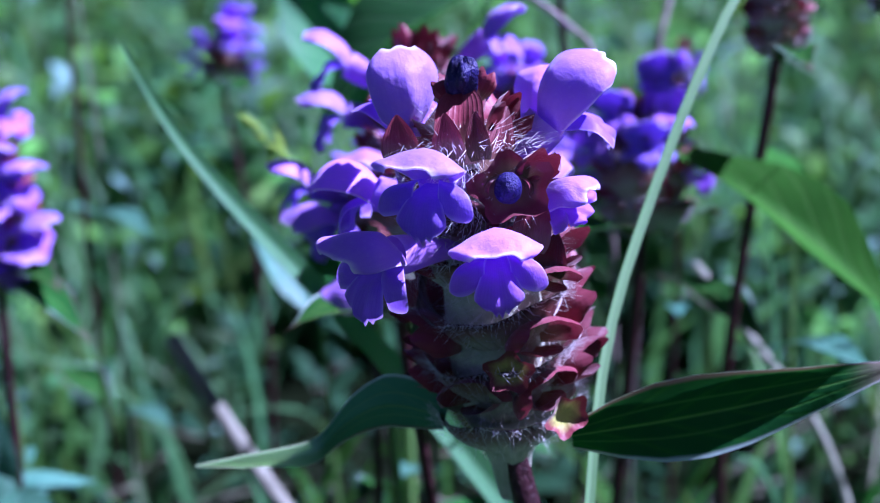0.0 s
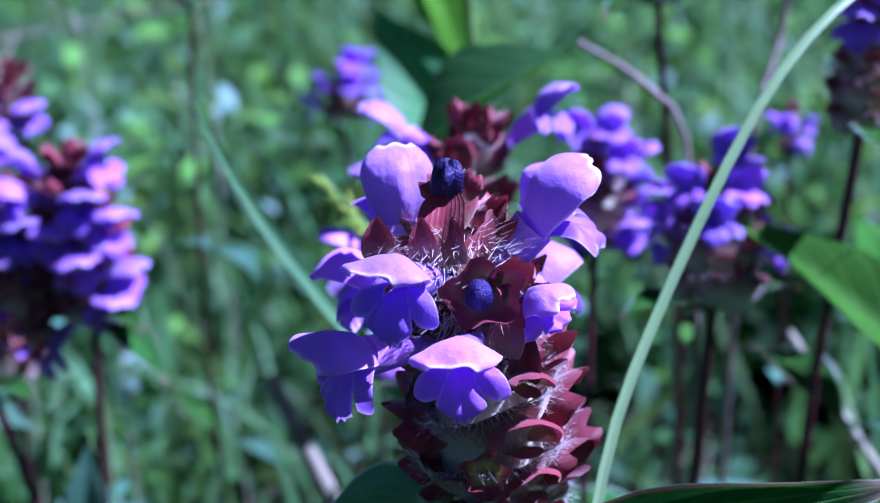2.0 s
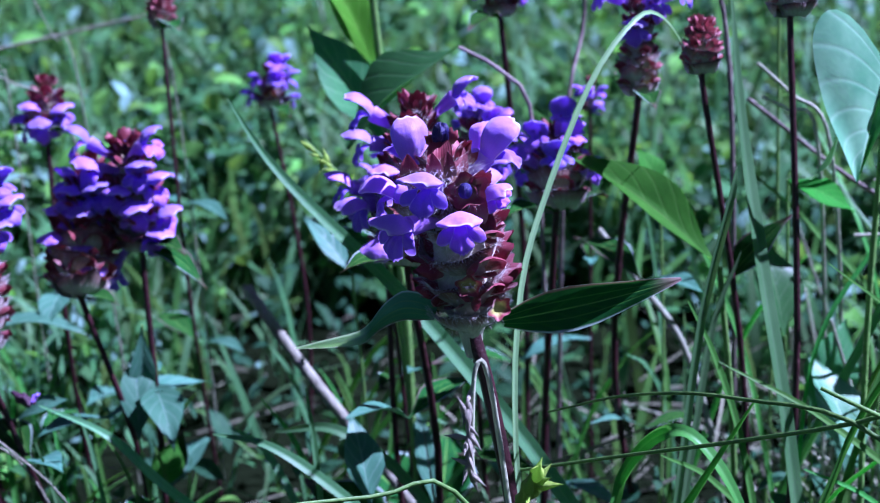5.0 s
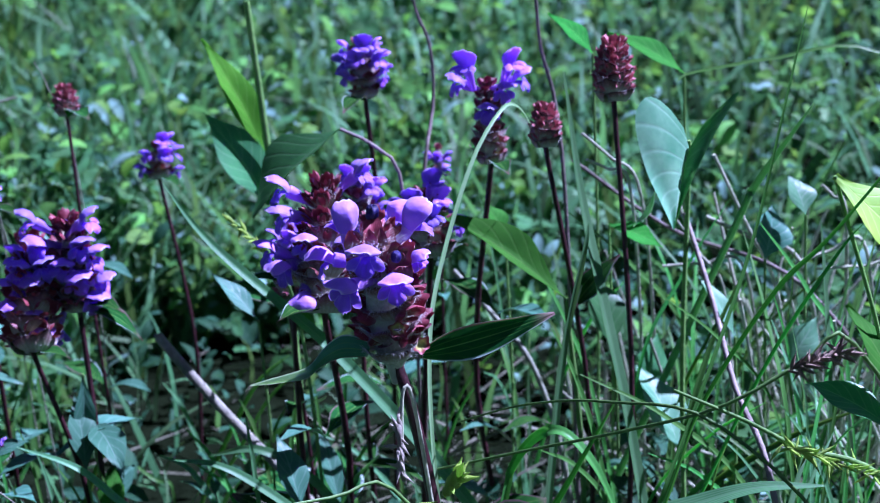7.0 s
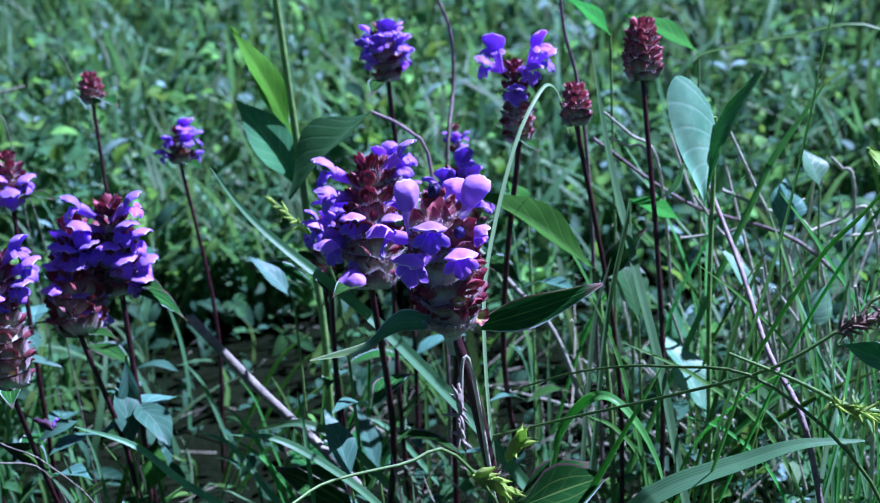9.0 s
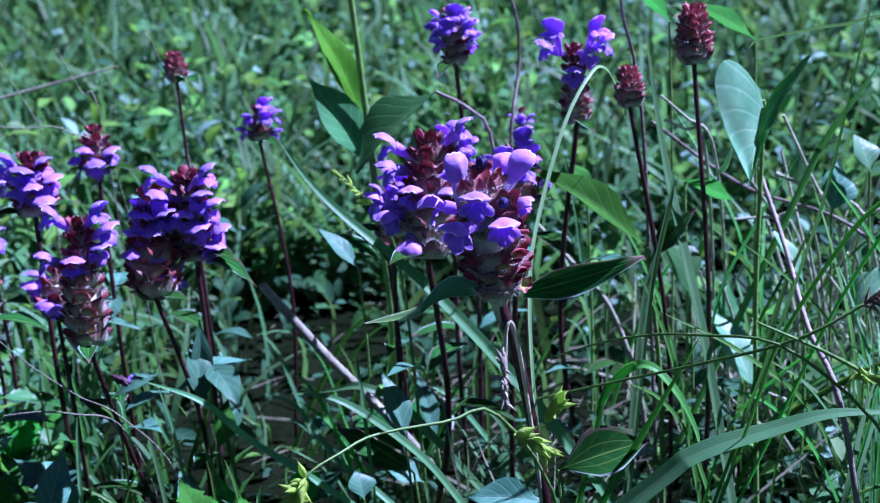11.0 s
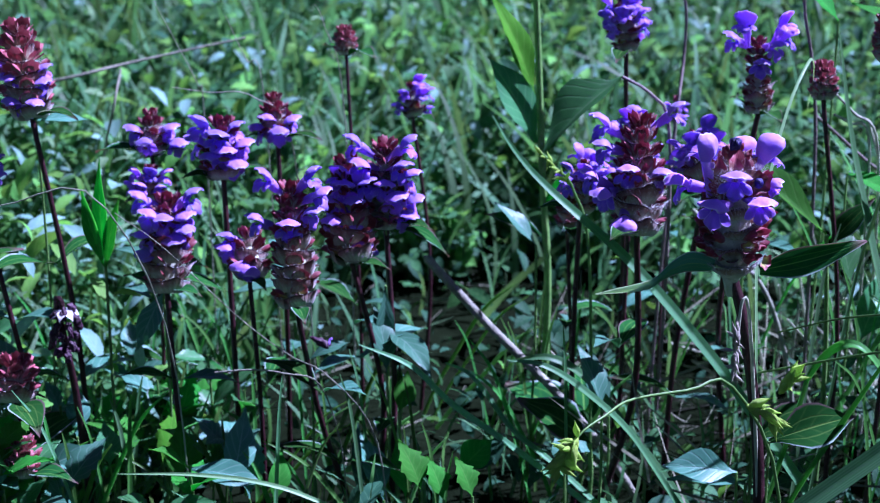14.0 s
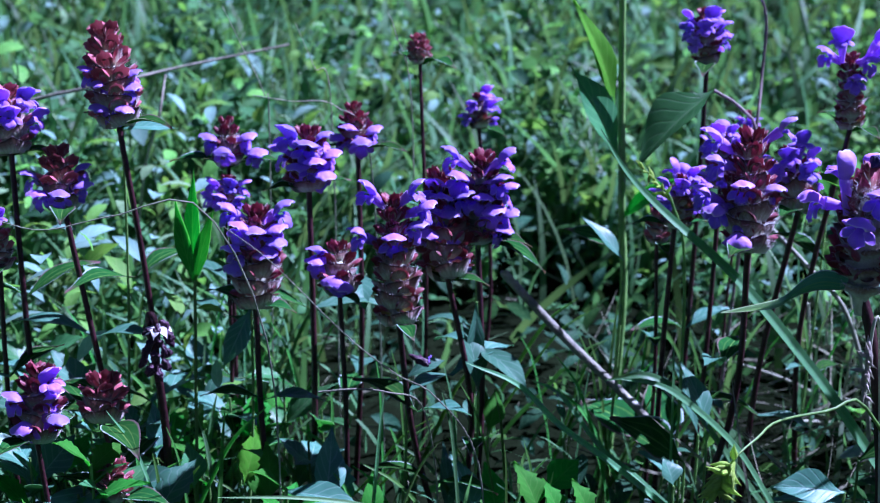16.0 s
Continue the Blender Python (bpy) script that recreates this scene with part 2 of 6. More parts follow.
PURPLE_STEM = mottled("purple_grey_stem", (0.10, 0.085, 0.07), (0.24, 0.21, 0.175), (0.38, 0.36, 0.30), 160, 0.6, 0.0, 0.0004, 0.4)
SEED = mottled("grass_seed", (0.34, 0.58, 0.06), (0.50, 0.76, 0.11), (0.62, 0.76, 0.18), 400, 0.55, 0.4, 0.0003, 0.4)
SEED_DRY = mottled("dry_seed", (0.10, 0.065, 0.04), (0.30, 0.23, 0.15), (0.48, 0.42, 0.32), 400, 0.7, 0.0, 0.0003, 0.8)
SEED_PALE = mottled("pale_seed", (0.30, 0.28, 0.20), (0.52, 0.50, 0.40), (0.62, 0.62, 0.50), 400, 0.6, 0.2, 0.0003, 0.6)
# near-black colour carries the deep plant shade; real soil is paler
SOIL = mottled("shade_toned_soil", (0.003, 0.005, 0.002), (0.006, 0.010, 0.004), (0.010, 0.022, 0.008), 60, 1.0, 0.0, 0.0015, spec=0.0)
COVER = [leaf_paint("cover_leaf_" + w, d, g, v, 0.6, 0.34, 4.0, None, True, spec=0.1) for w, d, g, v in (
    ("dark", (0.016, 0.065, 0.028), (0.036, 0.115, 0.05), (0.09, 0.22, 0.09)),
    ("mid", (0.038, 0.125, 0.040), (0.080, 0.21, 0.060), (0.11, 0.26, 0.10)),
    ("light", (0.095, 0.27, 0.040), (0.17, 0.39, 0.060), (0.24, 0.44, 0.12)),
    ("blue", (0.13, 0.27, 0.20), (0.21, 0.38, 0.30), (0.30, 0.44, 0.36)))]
MEADOW_GRASS = blade_paint("meadow_grass", (0.030, 0.120, 0.035), (0.075, 0.215, 0.060), (0.12, 0.27, 0.10), 0.38, 0.6, True)


def bract_paint():
    m, n, l, p, t = shader("bract", 0.15, 0.6, 0.3, 0.5)
    u, v, side = uv_axes(n, l)
    f, g = noise_node(n, l, 350, 4), noise_node(n, l, 2200, 2)
    edge = math_node(n, l, "MULTIPLY_ADD", math_node(n, l, "ADD", v, math_node(n, l, "MULTIPLY", f, 0.25)), 6.0, -5.6, clamp=True)
    c = mix_color(n, l, f, (0.30, 0.35, 0.19), (0.57, 0.62, 0.42))
    net = math_node(n, l, "POWER", math_node(n, l, "ABSOLUTE", math_node(n, l, "SINE", math_node(n, l, "MULTIPLY", u, 38.0))), 8.0)
    c = mix_color(n, l, math_node(n, l, "MULTIPLY", net, 0.35), c, (0.15, 0.17, 0.09))
    flush = math_node(n, l, "MULTIPLY_ADD", math_node(n, l, "ADD", v, math_node(n, l, "MULTIPLY", f, 0.9)), 2.4, -1.85, clamp=True)
    c = mix_color(n, l, math_node(n, l, "MULTIPLY", flush, 0.78), c, (0.16, 0.03, 0.035))
    c = mix_color(n, l, edge, c, (0.045, 0.010, 0.014))
    finish(n, l, p, t, c, math_node(n, l, "ADD", g, net), 0.00015, 0.6)
    return m


BRACT = bract_paint()


# ---- mesh tools ----
class Geo:
    """Collects vertices, faces and UVs of one mesh."""

    def __init__(self):
        self.v, self.f, self.uv, self.n = [], [], [], 0

    def grid(self, p, uv=None):
        a, b = p.shape[:2]
        if uv is None:
            uv = np.stack(np.meshgrid(np.linspace(0, 1, b), np.linspace(0, 1, a)), -1)
        i = np.arange(a * b).reshape(a, b) + self.n
        self.f += np.stack([i[:-1, :-1], i[:-1, 1:], i[1:, 1:], i[1:, :-1]], -1).reshape(-1, 4).tolist()
        self.v.append(p.reshape(-1, 3))
        self.uv.append(uv.reshape(-1, 2))
        self.n += a * b

    def tube(self, pts, radii, seg=7, square=0.0, cap=True):
        pts = np.asarray(pts, float)
        radii = np.broadcast_to(np.asarray(radii, float), (len(pts),))
        d = np.gradient(pts, axis=0)
        d /= np.linalg.norm(d, axis=1)[:, None] + 1e-12
        ref = np.array([0.31, 0.95, 0.05]) if abs(d[0] @ [0.31, 0.95, 0.05]) < 0.9 else np.array([1.0, 0.1, 0])
        a = np.linspace(0, 2 * math.pi, seg + 1)
        rows = []
        for p, t, r in zip(pts, d, radii):
            x = np.cross(t, ref)
            x /= np.linalg.norm(x)
            y = np.cross(t, x)
            k = r * (1 + square * np.cos(4 * a) * 0.5)
            rows.append(p + np.outer(k * np.cos(a), x) + np.outer(k * np.sin(a), y))
        self.grid(np.array(rows))
        if cap:
            for row, p in ((rows[0], pts[0]), (rows[-1], pts[-1])):
                self.grid(np.array([row, np.repeat(p[None], seg + 1, 0)]))

    def tri(self, pts, uv=((0, 0), (1, 0), (0.5, 1))):
        self.f.append([self.n, self.n + 1, self.n + 2])
        self.v.append(np.asarray(pts, float))
        self.uv.append(np.asarray(uv, float))
        self.n += 3

    def mesh(self, name, mat):
        return build_mesh(name, np.concatenate(self.v), self.f, np.concatenate(self.uv), mat)


def build_mesh(name, verts, faces, uv, mat):
    me = bpy.data.meshes.new(name)
    me.from_pydata(np.asarray(verts).tolist(), [], faces if isinstance(faces, list) else faces.tolist())
    loops = np.zeros(len(me.loops), np.int32)
    me.loops.foreach_get("vertex_index", loops)
    me.uv_layers.new(name="UVMap").data.foreach_set("uv", np.asarray(uv, np.float32)[loops].ravel())
    me.polygons.foreach_set("use_smooth", np.ones(len(me.polygons), bool))
    me.materials.append(mat)
    me.update()
    return me


def part(name, me, parent, label="", m=None):
    ob = new(name, me)
    ob.parent = parent
    if m is not None:
        ob.matrix_local = m
    return tagged(ob, label)


def thing(name, place, label, category, group=""):
    ob = new(name)
    ob.location = place
    ob.empty_display_size = 0.005
    return tagged(ob, label, category, group)


def spline(pts, n):
    """A smooth curve through the points (Catmull-Rom), n samples."""
    p = np.asarray(pts, float)
    q = np.vstack([2 * p[0] - p[1], p, 2 * p[-1] - p[-2]])
    out = []
    for s in np.linspace(0, len(p) - 1 - 1e-9, n):
        i, t = int(s), s - int(s)
        a, b, c, d = q[i:i + 4]
        out.append(0.5 * (2 * b + (c - a) * t + (2 * a - 5 * b + 4 * c - d) * t * t + (3 * b - a - 3 * c + d) * t ** 3))
    return np.array(out)


def unit(v):
    v = np.asarray(v, float)
    return v / (np.linalg.norm(v) + 1e-12)


# ---- parts of a selfheal flower, in millimetres scaled to metres ----
def curve(v, xs, ys):
    return np.interp(v, xs, ys)


def smooth_curve(v, xs, ys):
    p = spline(np.array([xs, ys]).T, 60)
    return np.interp(v, p[:, 0], p[:, 1])


def hood_mesh(nu, nv, w=1.0, flare=1.0, seed=0, flat=0.0, mat=HOOD):
    rs = np.random.RandomState(seed)
    u, v = np.linspace(-1, 1, nu), np.linspace(0, 1, nv)
    U, V = np.meshgrid(u, v)
    y = smooth_curve(V, [0, .35, .7, 1], [0.2, 2.4, 5.2, 7.4])
    z = smooth_curve(V, [0, .35, .7, 1], [0.7, 2.9, 3.2, 1.5])
    wid = smooth_curve(V, [0, .35, .65, .88, 1], [1.2, 3.0, 3.95, 3.6, 2.3]) * w
    drop = smooth_curve(V, [0, .35, .7, 1], [1.6, 2.3, 1.9, 1.0]) * flare * (1 - 0.45 * flat)
    z = z + flat * smooth_curve(V, [0, .35, .7, 1], [0.0, -0.5, -0.3, 1.1])
    th = U * radians(84)
    x = wid * np.sin(th) / math.sin(radians(84))
    z = z - drop * (0.85 * np.abs(U) ** 1.12 + 0.15 * U ** 2)
    ph = rs.rand(4) * 6.28
    y = y + V ** 3 * (0.15 * np.cos(3 * math.pi * U + ph[0] * 0.2) - 0.7 * U ** 4)
    z = z + V ** 4 * 0.13 * np.sin(7 * U + ph[1]) + 0.09 * np.sin(5 * U + 4 * V + ph[2])
    z = z + 0.22 * np.clip(np.abs(U) - 0.85, 0, 1) * 5 * V
    z = z - 0.12 * np.exp(-(U / 0.10) ** 2) * V + 0.10 * np.sin(9 * V + 6 * U + ph[3]) * np.sin(4 * U + ph[0])
    g = Geo()
    g.grid(np.stack([x, y, z], -1) * PX)
    inner = np.stack([x * 0.97, y - 0.05, z - 0.14], -1) * PX
    g.grid(inner[:, ::-1])
    return g.mesh("hood", mat)


def lip_mesh(nu, nv, seed=0):
    rs = np.random.RandomState(seed)
    g = Geo()
    U, V = np.meshgrid(np.linspace(-1, 1, nu), np.linspace(0, 1, nv))
    k = rs.uniform(-0.4, 0.4, 3)
    wid = smooth_curve(V, [0, .4, .75, 1], [0.9, 1.4, 2.3, 1.5])
    y = smooth_curve(V, [0, .4, .75, 1], [0.8, 3.2, 4.2, 3.4]) + k[0]
    z = smooth_curve(V, [0, .4, .75, 1], [-0.5, -1.6, -4.0, -5.2])
    x = wid * U
    y = y + 0.9 * (1 - U ** 2) * V - 0.3 * V
    z = z - V ** 3 * 0.30 * np.sin(15 * U + k[1] * 9) + 0.9 * U ** 2 * V
    y = y + 0.25 * np.sin(7 * U + 5 * V + k[2] * 9) * V - 0.35 * np.exp(-(U / 0.12) ** 2) * V
    g.grid(np.stack([x, y, z], -1) * PX)
    for s in (-1, 1):
        wid = smooth_curve(V, [0, .5, .85, 1], [0.8, 1.75, 2.0, 1.1])
        cx = s * smooth_curve(V, [0, .5, 1], [1.2, 2.5, 3.0])
        yy = smooth_curve(V, [0, .5, 1], [0.9, 2.6, 2.9]) + k[2]
        zz = smooth_curve(V, [0, .5, 1], [-0.1, -0.7, -3.1])
        g.grid(np.stack([cx + wid * U * 0.8, yy + 0.6 * (1 - U ** 2), zz - 0.3 * wid * s * U * 0.6], -1) * PX)
    return g.mesh("lower_lip", LIP)


def tube_mesh(seg=9):
    g = Geo()
    s = np.linspace(0, 1, 7)
    pts = np.stack([0 * s, -7.5 + 8.3 * s, -1.6 + 1.6 * s ** 1.5 + 0.3 * np.sin(s * 3)], -1) * PX
    g.tube(pts, np.array([0.8, 0.9, 1.05, 1.25, 1.5, 1.7, 1.75]) * PX, seg, cap=False)
    return g.mesh("corolla", TUBE)


def calyx_mesh(nu, nv, open_=False, seed=0, mat=None):
    rs = np.random.RandomState(seed)
    g = Geo()
    U, V = np.meshgrid(np.linspace(-1, 1, nu), np.linspace(0, 1, nv))
    th = U * radians(100)
    gape = 1.35 if open_ else 1.0
    wid = smooth_curve(V, [0, .4, .8, 1], [0.8, 2.5, 3.2, 2.6]) * gape
    teeth = V ** 4 * (1.7 * np.abs(np.cos(1.5 * math.pi * U)) ** 1.5 - 1.1 * U ** 2)
    y = 7.0 * V + teeth + rs.uniform(-0.3, 0.3)
    up = np.stack([wid * np.sin(th), y, 0.1 + wid * 0.62 * np.cos(th) + (0.5 * V ** 2 if open_ else 0)], -1)
    g.grid(up * PX)
    th = U * radians(75)
    wid = smooth_curve(V, [0, .5, 1], [0.6, 1.4, 1.5]) * gape
    teeth = V ** 5 * (1.2 * np.abs(np.sin(math.pi * U)) - 0.5 * U ** 2)
    low = np.stack([wid * np.sin(th), 5.4 * V + teeth, -0.1 - wid * 0.6 * np.cos(th) - (0.7 * V ** 2 if open_ else 0)], -1)
    g.grid((low * PX)[:, ::-1])
    return g.mesh("calyx", mat or (CALYX_OLD if open_ else CALYX))


def bract_points(nu, nv, r0, r1, h, rs):
    U, V = np.meshgrid(np.linspace(-1, 1, nu), np.linspace(0, 1, nv))
    az = U * radians(86) * (0.55 + 0.45 * np.sqrt(np.clip(V + 0.15, 0, 1)))
    point = np.exp(-(U / 0.13) ** 2) * V ** 4
    r = r0 + (r1 - r0) * np.sin(V * 1.45) + point * 1.6 + 0.25 * np.sin(9 * U + rs.rand() * 6) * V
    z = h * V ** 1.15 * (1 - 0.35 * U ** 4) + point * 0.9 + 0.2 * np.sin(6 * U + rs.rand() * 6) * V
    return np.stack([r * np.sin(az), r * np.cos(az), z], -1) * PX


def bract_mesh(nu, nv, r0, r1, h, seed):
    rs = np.random.RandomState(seed)
    g = Geo()
    p = bract_points(nu, nv, r0, r1, h, rs)
    g.grid(p)
    g.grid((p * np.array([0.97, 0.97, 1]))[:, ::-1])
    return g.mesh("bract", BRACT), p


def fringe_mesh(p, count, seed, long=1.7):
    """White hairs along the margin and on the outer face of a bract."""
    rs = np.random.RandomState(seed)
    g = Geo()
    nv, nu = p.shape[:2]
    for k in range(count):
        i = rs.uniform(0, nu - 1.001)
        j = nv - 1 if k % 3 else rs.randint(nv // 3, nv)
        a = int(i)
        b = p[j, a] + (p[j, a + 1] - p[j, a]) * (i - a)
        out = np.array([b[0], b[1], 0.0])
        out = out / (np.linalg.norm(out) + 1e-9)
        d = out * rs.uniform(0.5, 1.0) + np.array([0, 0, rs.uniform(-0.1, 0.9)]) + rs.normal(0, 0.25, 3)
        d = d / np.linalg.norm(d) * rs.uniform(0.5, 1.0) * long * PX
        s = np.cross(d, [0.3, 0.2, 0.9])
        s = s / np.linalg.norm(s) * 0.03 * PX
        mid = b + d * 0.55 + np.array([0, 0, -0.06 * PX])
        g.tri([b - s, b + s, mid + s * 0.7])
        g.tri([mid + s * 0.7, mid - s * 0.7, b + d])
    return g.mesh("hair_fringe", HAIR)


FINE, PLAIN = {}, {}
for kit, (nu, nv, k) in ((FINE, (25, 17, 3)), (PLAIN, (11, 8, 3))):
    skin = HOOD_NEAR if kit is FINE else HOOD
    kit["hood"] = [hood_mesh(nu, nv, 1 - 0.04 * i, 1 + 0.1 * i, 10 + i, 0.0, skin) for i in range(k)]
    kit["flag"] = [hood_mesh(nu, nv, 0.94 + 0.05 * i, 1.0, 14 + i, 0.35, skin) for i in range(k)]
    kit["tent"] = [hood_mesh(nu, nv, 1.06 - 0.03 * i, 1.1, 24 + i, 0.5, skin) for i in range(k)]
    kit["lip"] = [lip_mesh(max(7, nu // 2), nv, 20 + i) for i in range(k)]
    kit["tube"] = tube_mesh(13 if kit is FINE else 8)
    kit["calyx"] = [calyx_mesh(max(9, nu * 2 // 3), max(6, nv // 2), False, 30 + i) for i in range(2)]
    kit["open"] = [calyx_mesh(max(9, nu * 2 // 3), max(6, nv // 2), True, 40 + i) for i in range(2)]
    kit["pink"] = [calyx_mesh(max(9, nu * 2 // 3), max(6, nv // 2), i == 1, 45 + i, CALYX_PINK) for i in range(2)]
    kit["bract"], kit["fringe"] = [], []
    for i in range(3):
        me, p = bract_mesh(nu + 8, max(7, nv // 2), 4.2 - 0.5 * i, 6.3 - 0.6 * i, 3.5 - 0.2 * i, 50 + i)
        kit["bract"].append(me)
        kit["fringe"].append(fringe_mesh(p, 420 if kit is FINE else 110, 60 + i))


def bud_mesh(r, seed, crumple, mat=BUD):
    rs = np.random.RandomState(seed)
    U, V = np.meshgrid(np.linspace(0, 2 * math.pi, 19), np.linspace(0, math.pi, 11))
    k = 1 + crumple * (np.sin(5 * U + rs.rand() * 6) * np.sin(V) * 0.5 + np.sin(3 * V + 2 * U) * 0.3)
    g = Geo()
    g.grid(np.stack([np.sin(V) * np.cos(U) * k, np.sin(V) * np.sin(U) * k, np.cos(V) * 1.15 * k], -1) * r)
    return g.mesh("bud", mat)


BUD_ROUND, BUD_WORN = bud_mesh(1.35 * PX, 1, 0.10), bud_mesh(1.3 * PX, 2, 0.55)
BUD_DEAD = bud_mesh(1.3 * PX, 3, 0.5, WITHERED)


def aim(az, pitch, roll=0.0):
    m = Matrix.Rotation(radians(az), 4, "Z") @ Matrix.Rotation(radians(180), 4, "Z")
    return m @ Matrix.Rotation(radians(pitch), 4, "X") @ Matrix.Rotation(radians(roll), 4, "Y")


def stem_mesh(pts, r0, r1, mat, seg=8, square=0.25):
    g = Geo()
    p = spline(pts, 14)
    g.tube(p, np.linspace(r0, r1, 14), seg, square)
    return g.mesh("stem", mat)


def leaf_geo(g, base, tip, width, up=(0, 0, 1), sag=0.0, fold=0.25, wave=0.0, nu=9, nv=13, shape=(0.0, 0.25, 0.62, 0.95, 1.0, 0.86, 0.55, 0.22, 0.0), seed=0, teeth=0):
    """A leaf blade from base to tip: sag bends the middle along up, fold lifts both halves."""
    rs = np.random.RandomState(seed)
    base, tip = np.asarray(base, float), np.asarray(tip, float)
    ax = tip - base
    L = np.linalg.norm(ax)
    t = ax / L
    up = np.asarray(up, float)
    up = unit(up - t * (up @ t))
    s = np.cross(t, up)
    v = np.linspace(0, 1, nv)
    w = np.interp(v, np.linspace(0, 1, len(shape)), shape) * width / 2
    if teeth:
        w = w * (1 - 0.32 * ((v * teeth) % 1.0))
    w[0] = max(w[0], width * 0.04)
    U, V = np.meshgrid(np.linspace(-1, 1, nu), v)
    ph = rs.rand(3) * 6.28
    c = base + np.outer(v, ax) + np.outer(np.sin(v * math.pi) * sag * L, up)
    W = w[:, None] * U
    lift = np.abs(W) * fold + wave * width * np.sin(V * 9 + ph[0] + U * 1.2) * np.abs(U) ** 1.5
    p = c[:, None, :] + W[..., None] * s * (1 - 0.15 * fold) + lift[..., None] * up
    g.grid(p)
    g.grid((p - up * 0.00012)[:, ::-1])


def leaf_part(parent, base, tip, width, mat, up=(0, 0, 1), sag=0.0, fold=0.25, wave=0.03, label="", name="leaf", seed=0, nu=9, nv=13, shape=None, teeth=0):
    g = Geo()
    o = np.array(parent.location)
    kw = {"shape": shape} if shape else {}
    leaf_geo(g, np.asarray(base) - o, np.asarray(tip) - o, width, up, sag, fold, wave, nu, nv, seed=seed, teeth=teeth, **kw)
    return part(name, g.mesh(name, mat), parent, label)


def selfheal(base, top, foot, whorls, fine=False, bloom=(1, 4), rate=0.7, red=False, seed=0, size=1.0, label="", bare=False, leaves=True, spin=None, florets=(), k=0.82, brown=False):
    """A selfheal plant: maroon stem, whorls of bracts and calyces, and florets: those of the list (place, turn, pitch), or some in the whorls of the bloom range."""
    rs = np.random.RandomState(seed)
    kit = FINE if fine else PLAIN
    base, top, foot = (np.asarray(p, float) for p in (base, top, foot))
    plant = thing("selfheal_plant", foot, label, "flower", "selfheal plants in the meadow")
    o = foot
    ax = top - base
    H = np.linalg.norm(ax)
    t = ax / H
    lean = Vector((0, 0, 1)).rotation_difference(Vector(t)).to_matrix().to_4x4()
    k0 = size * max(0.55, min(1.0, H / (whorls * 0.0050)))
    mid = (foot + base) / 2 + rs.normal(0, 0.0035, 3) * np.array([1, 1, 0])
    part("stem", stem_mesh([np.zeros(3), mid - o, base - o, base - o + t * 0.002], (0.00062 if red else 0.00084) * min(size, 1.0), (0.00052 if red else 0.00068) * min(size, 1.0), STEM), plant, "dark maroon square stem")
    g = Geo()
    s = np.linspace(0, 1, 6)
    g.tube((base - o) + np.outer(s, ax * 0.80), np.array([2.0, 3.6, 3.7, 3.2, 2.4, 0.6]) * PX * k0, 9)
    part("flower_axis", g.mesh("flower_axis", CORE), plant, "pale hairy flower axis")
    spin = rs.uniform(0, 90) if spin is None else spin
    for w in range(whorls):
        f = w / max(1, whorls - 1)
        c = base - o + ax * (w * 0.86 / whorls)
        shrink = k0 * (1.0 - (0.12 if red else 0.30) * f ** 2.2) * (0.92 if w == 0 else 1.0)
        kind = 0 if f < 0.45 else 1 if f < 0.8 else 2
        for b in range(2):
            m = Matrix.Translation(c) @ lean @ aim(spin + 90 * w + 180 * b + rs.uniform(-8, 8), rs.uniform(-6, 4) + (10 * f)) @ Matrix.Diagonal((shrink * 1.10, shrink * 1.10, shrink * 1.2, 1))
            q = part("bract", kit["bract"][kind], plant, "pale green bract with a dark hairy margin", m)
            part("hair_fringe", kit["fringe"][kind], q, "fringe of white hairs")
        n = 8 if red else 4 if w < bloom[0] else 6 if f < 0.8 else 5
        for j in range(n):
            az = spin + 90 * w + (j + 0.5) * 360 / n + rs.uniform(-9, 9)
            pitch = 18 + 34 * f ** 1.3 + rs.uniform(-7, 7)
            at = c + np.array(lean.to_3x3() @ Vector((0, 0, 0.0024 * k0)))
            flowering = (not red) and (not florets) and bloom[0] <= w <= bloom[1] and rs.rand() < rate
            small = 0.72 if w < bloom[0] else 0.84
            opened = (not flowering) and f < 0.5 and rs.rand() < 0.5
            a = lean @ aim(az, pitch, rs.uniform(-12, 12))
            d = np.array(a.to_3x3() @ Vector((0, 1, 0)))
            place = at + d * 0.0031 * shrink
            part("calyx", kit["pink" if red or brown else "open" if opened else "calyx"][rs.randint(2)], plant, "faded pink-red calyx" if red or brown else "open green-throated calyx" if opened else "dark red hairy calyx", Matrix.Translation(place) @ a @ Matrix.Diagonal((shrink * (0.60 if red else small), shrink * (0.74 if red else small), shrink * (0.70 if red else small), 1)))
            if flowering and not bare:
                place = at + d * (0.0080 * shrink)
                mm = Matrix.Translation(place) @ lean @ aim(az, pitch * (0.5 + 0.45 * f) - 4, rs.uniform(-14, 14)) @ Matrix.Scale(size * rs.uniform(0.66, 0.84), 4)
                cc = part("corolla", kit["tube"], plant, "", mm)
                part("hood", kit["flag"][rs.randint(3)], cc, "pale-edged violet hood")
                part("lower_lip", kit["lip"][rs.randint(3)], cc, "deep blue-violet lower lip")
    for x, y, z, az, pitch in florets:
        a = aim(az, pitch, rs.uniform(-10, 10)) @ Matrix.Scale(k * rs.uniform(0.94, 1.06), 4)
        cc = part("corolla", kit["tube"], plant, "", Matrix.Translation(Vector((x, y, z)) - a.to_3x3() @ Vector((0, 0.0052, 0.0020)) - Vector(o)) @ a)
        part("hood", kit["flag"][rs.randint(3)], cc, "pale-edged violet hood")
        part("lower_lip", kit["lip"][rs.randint(3)], cc, "deep blue-violet lower lip")
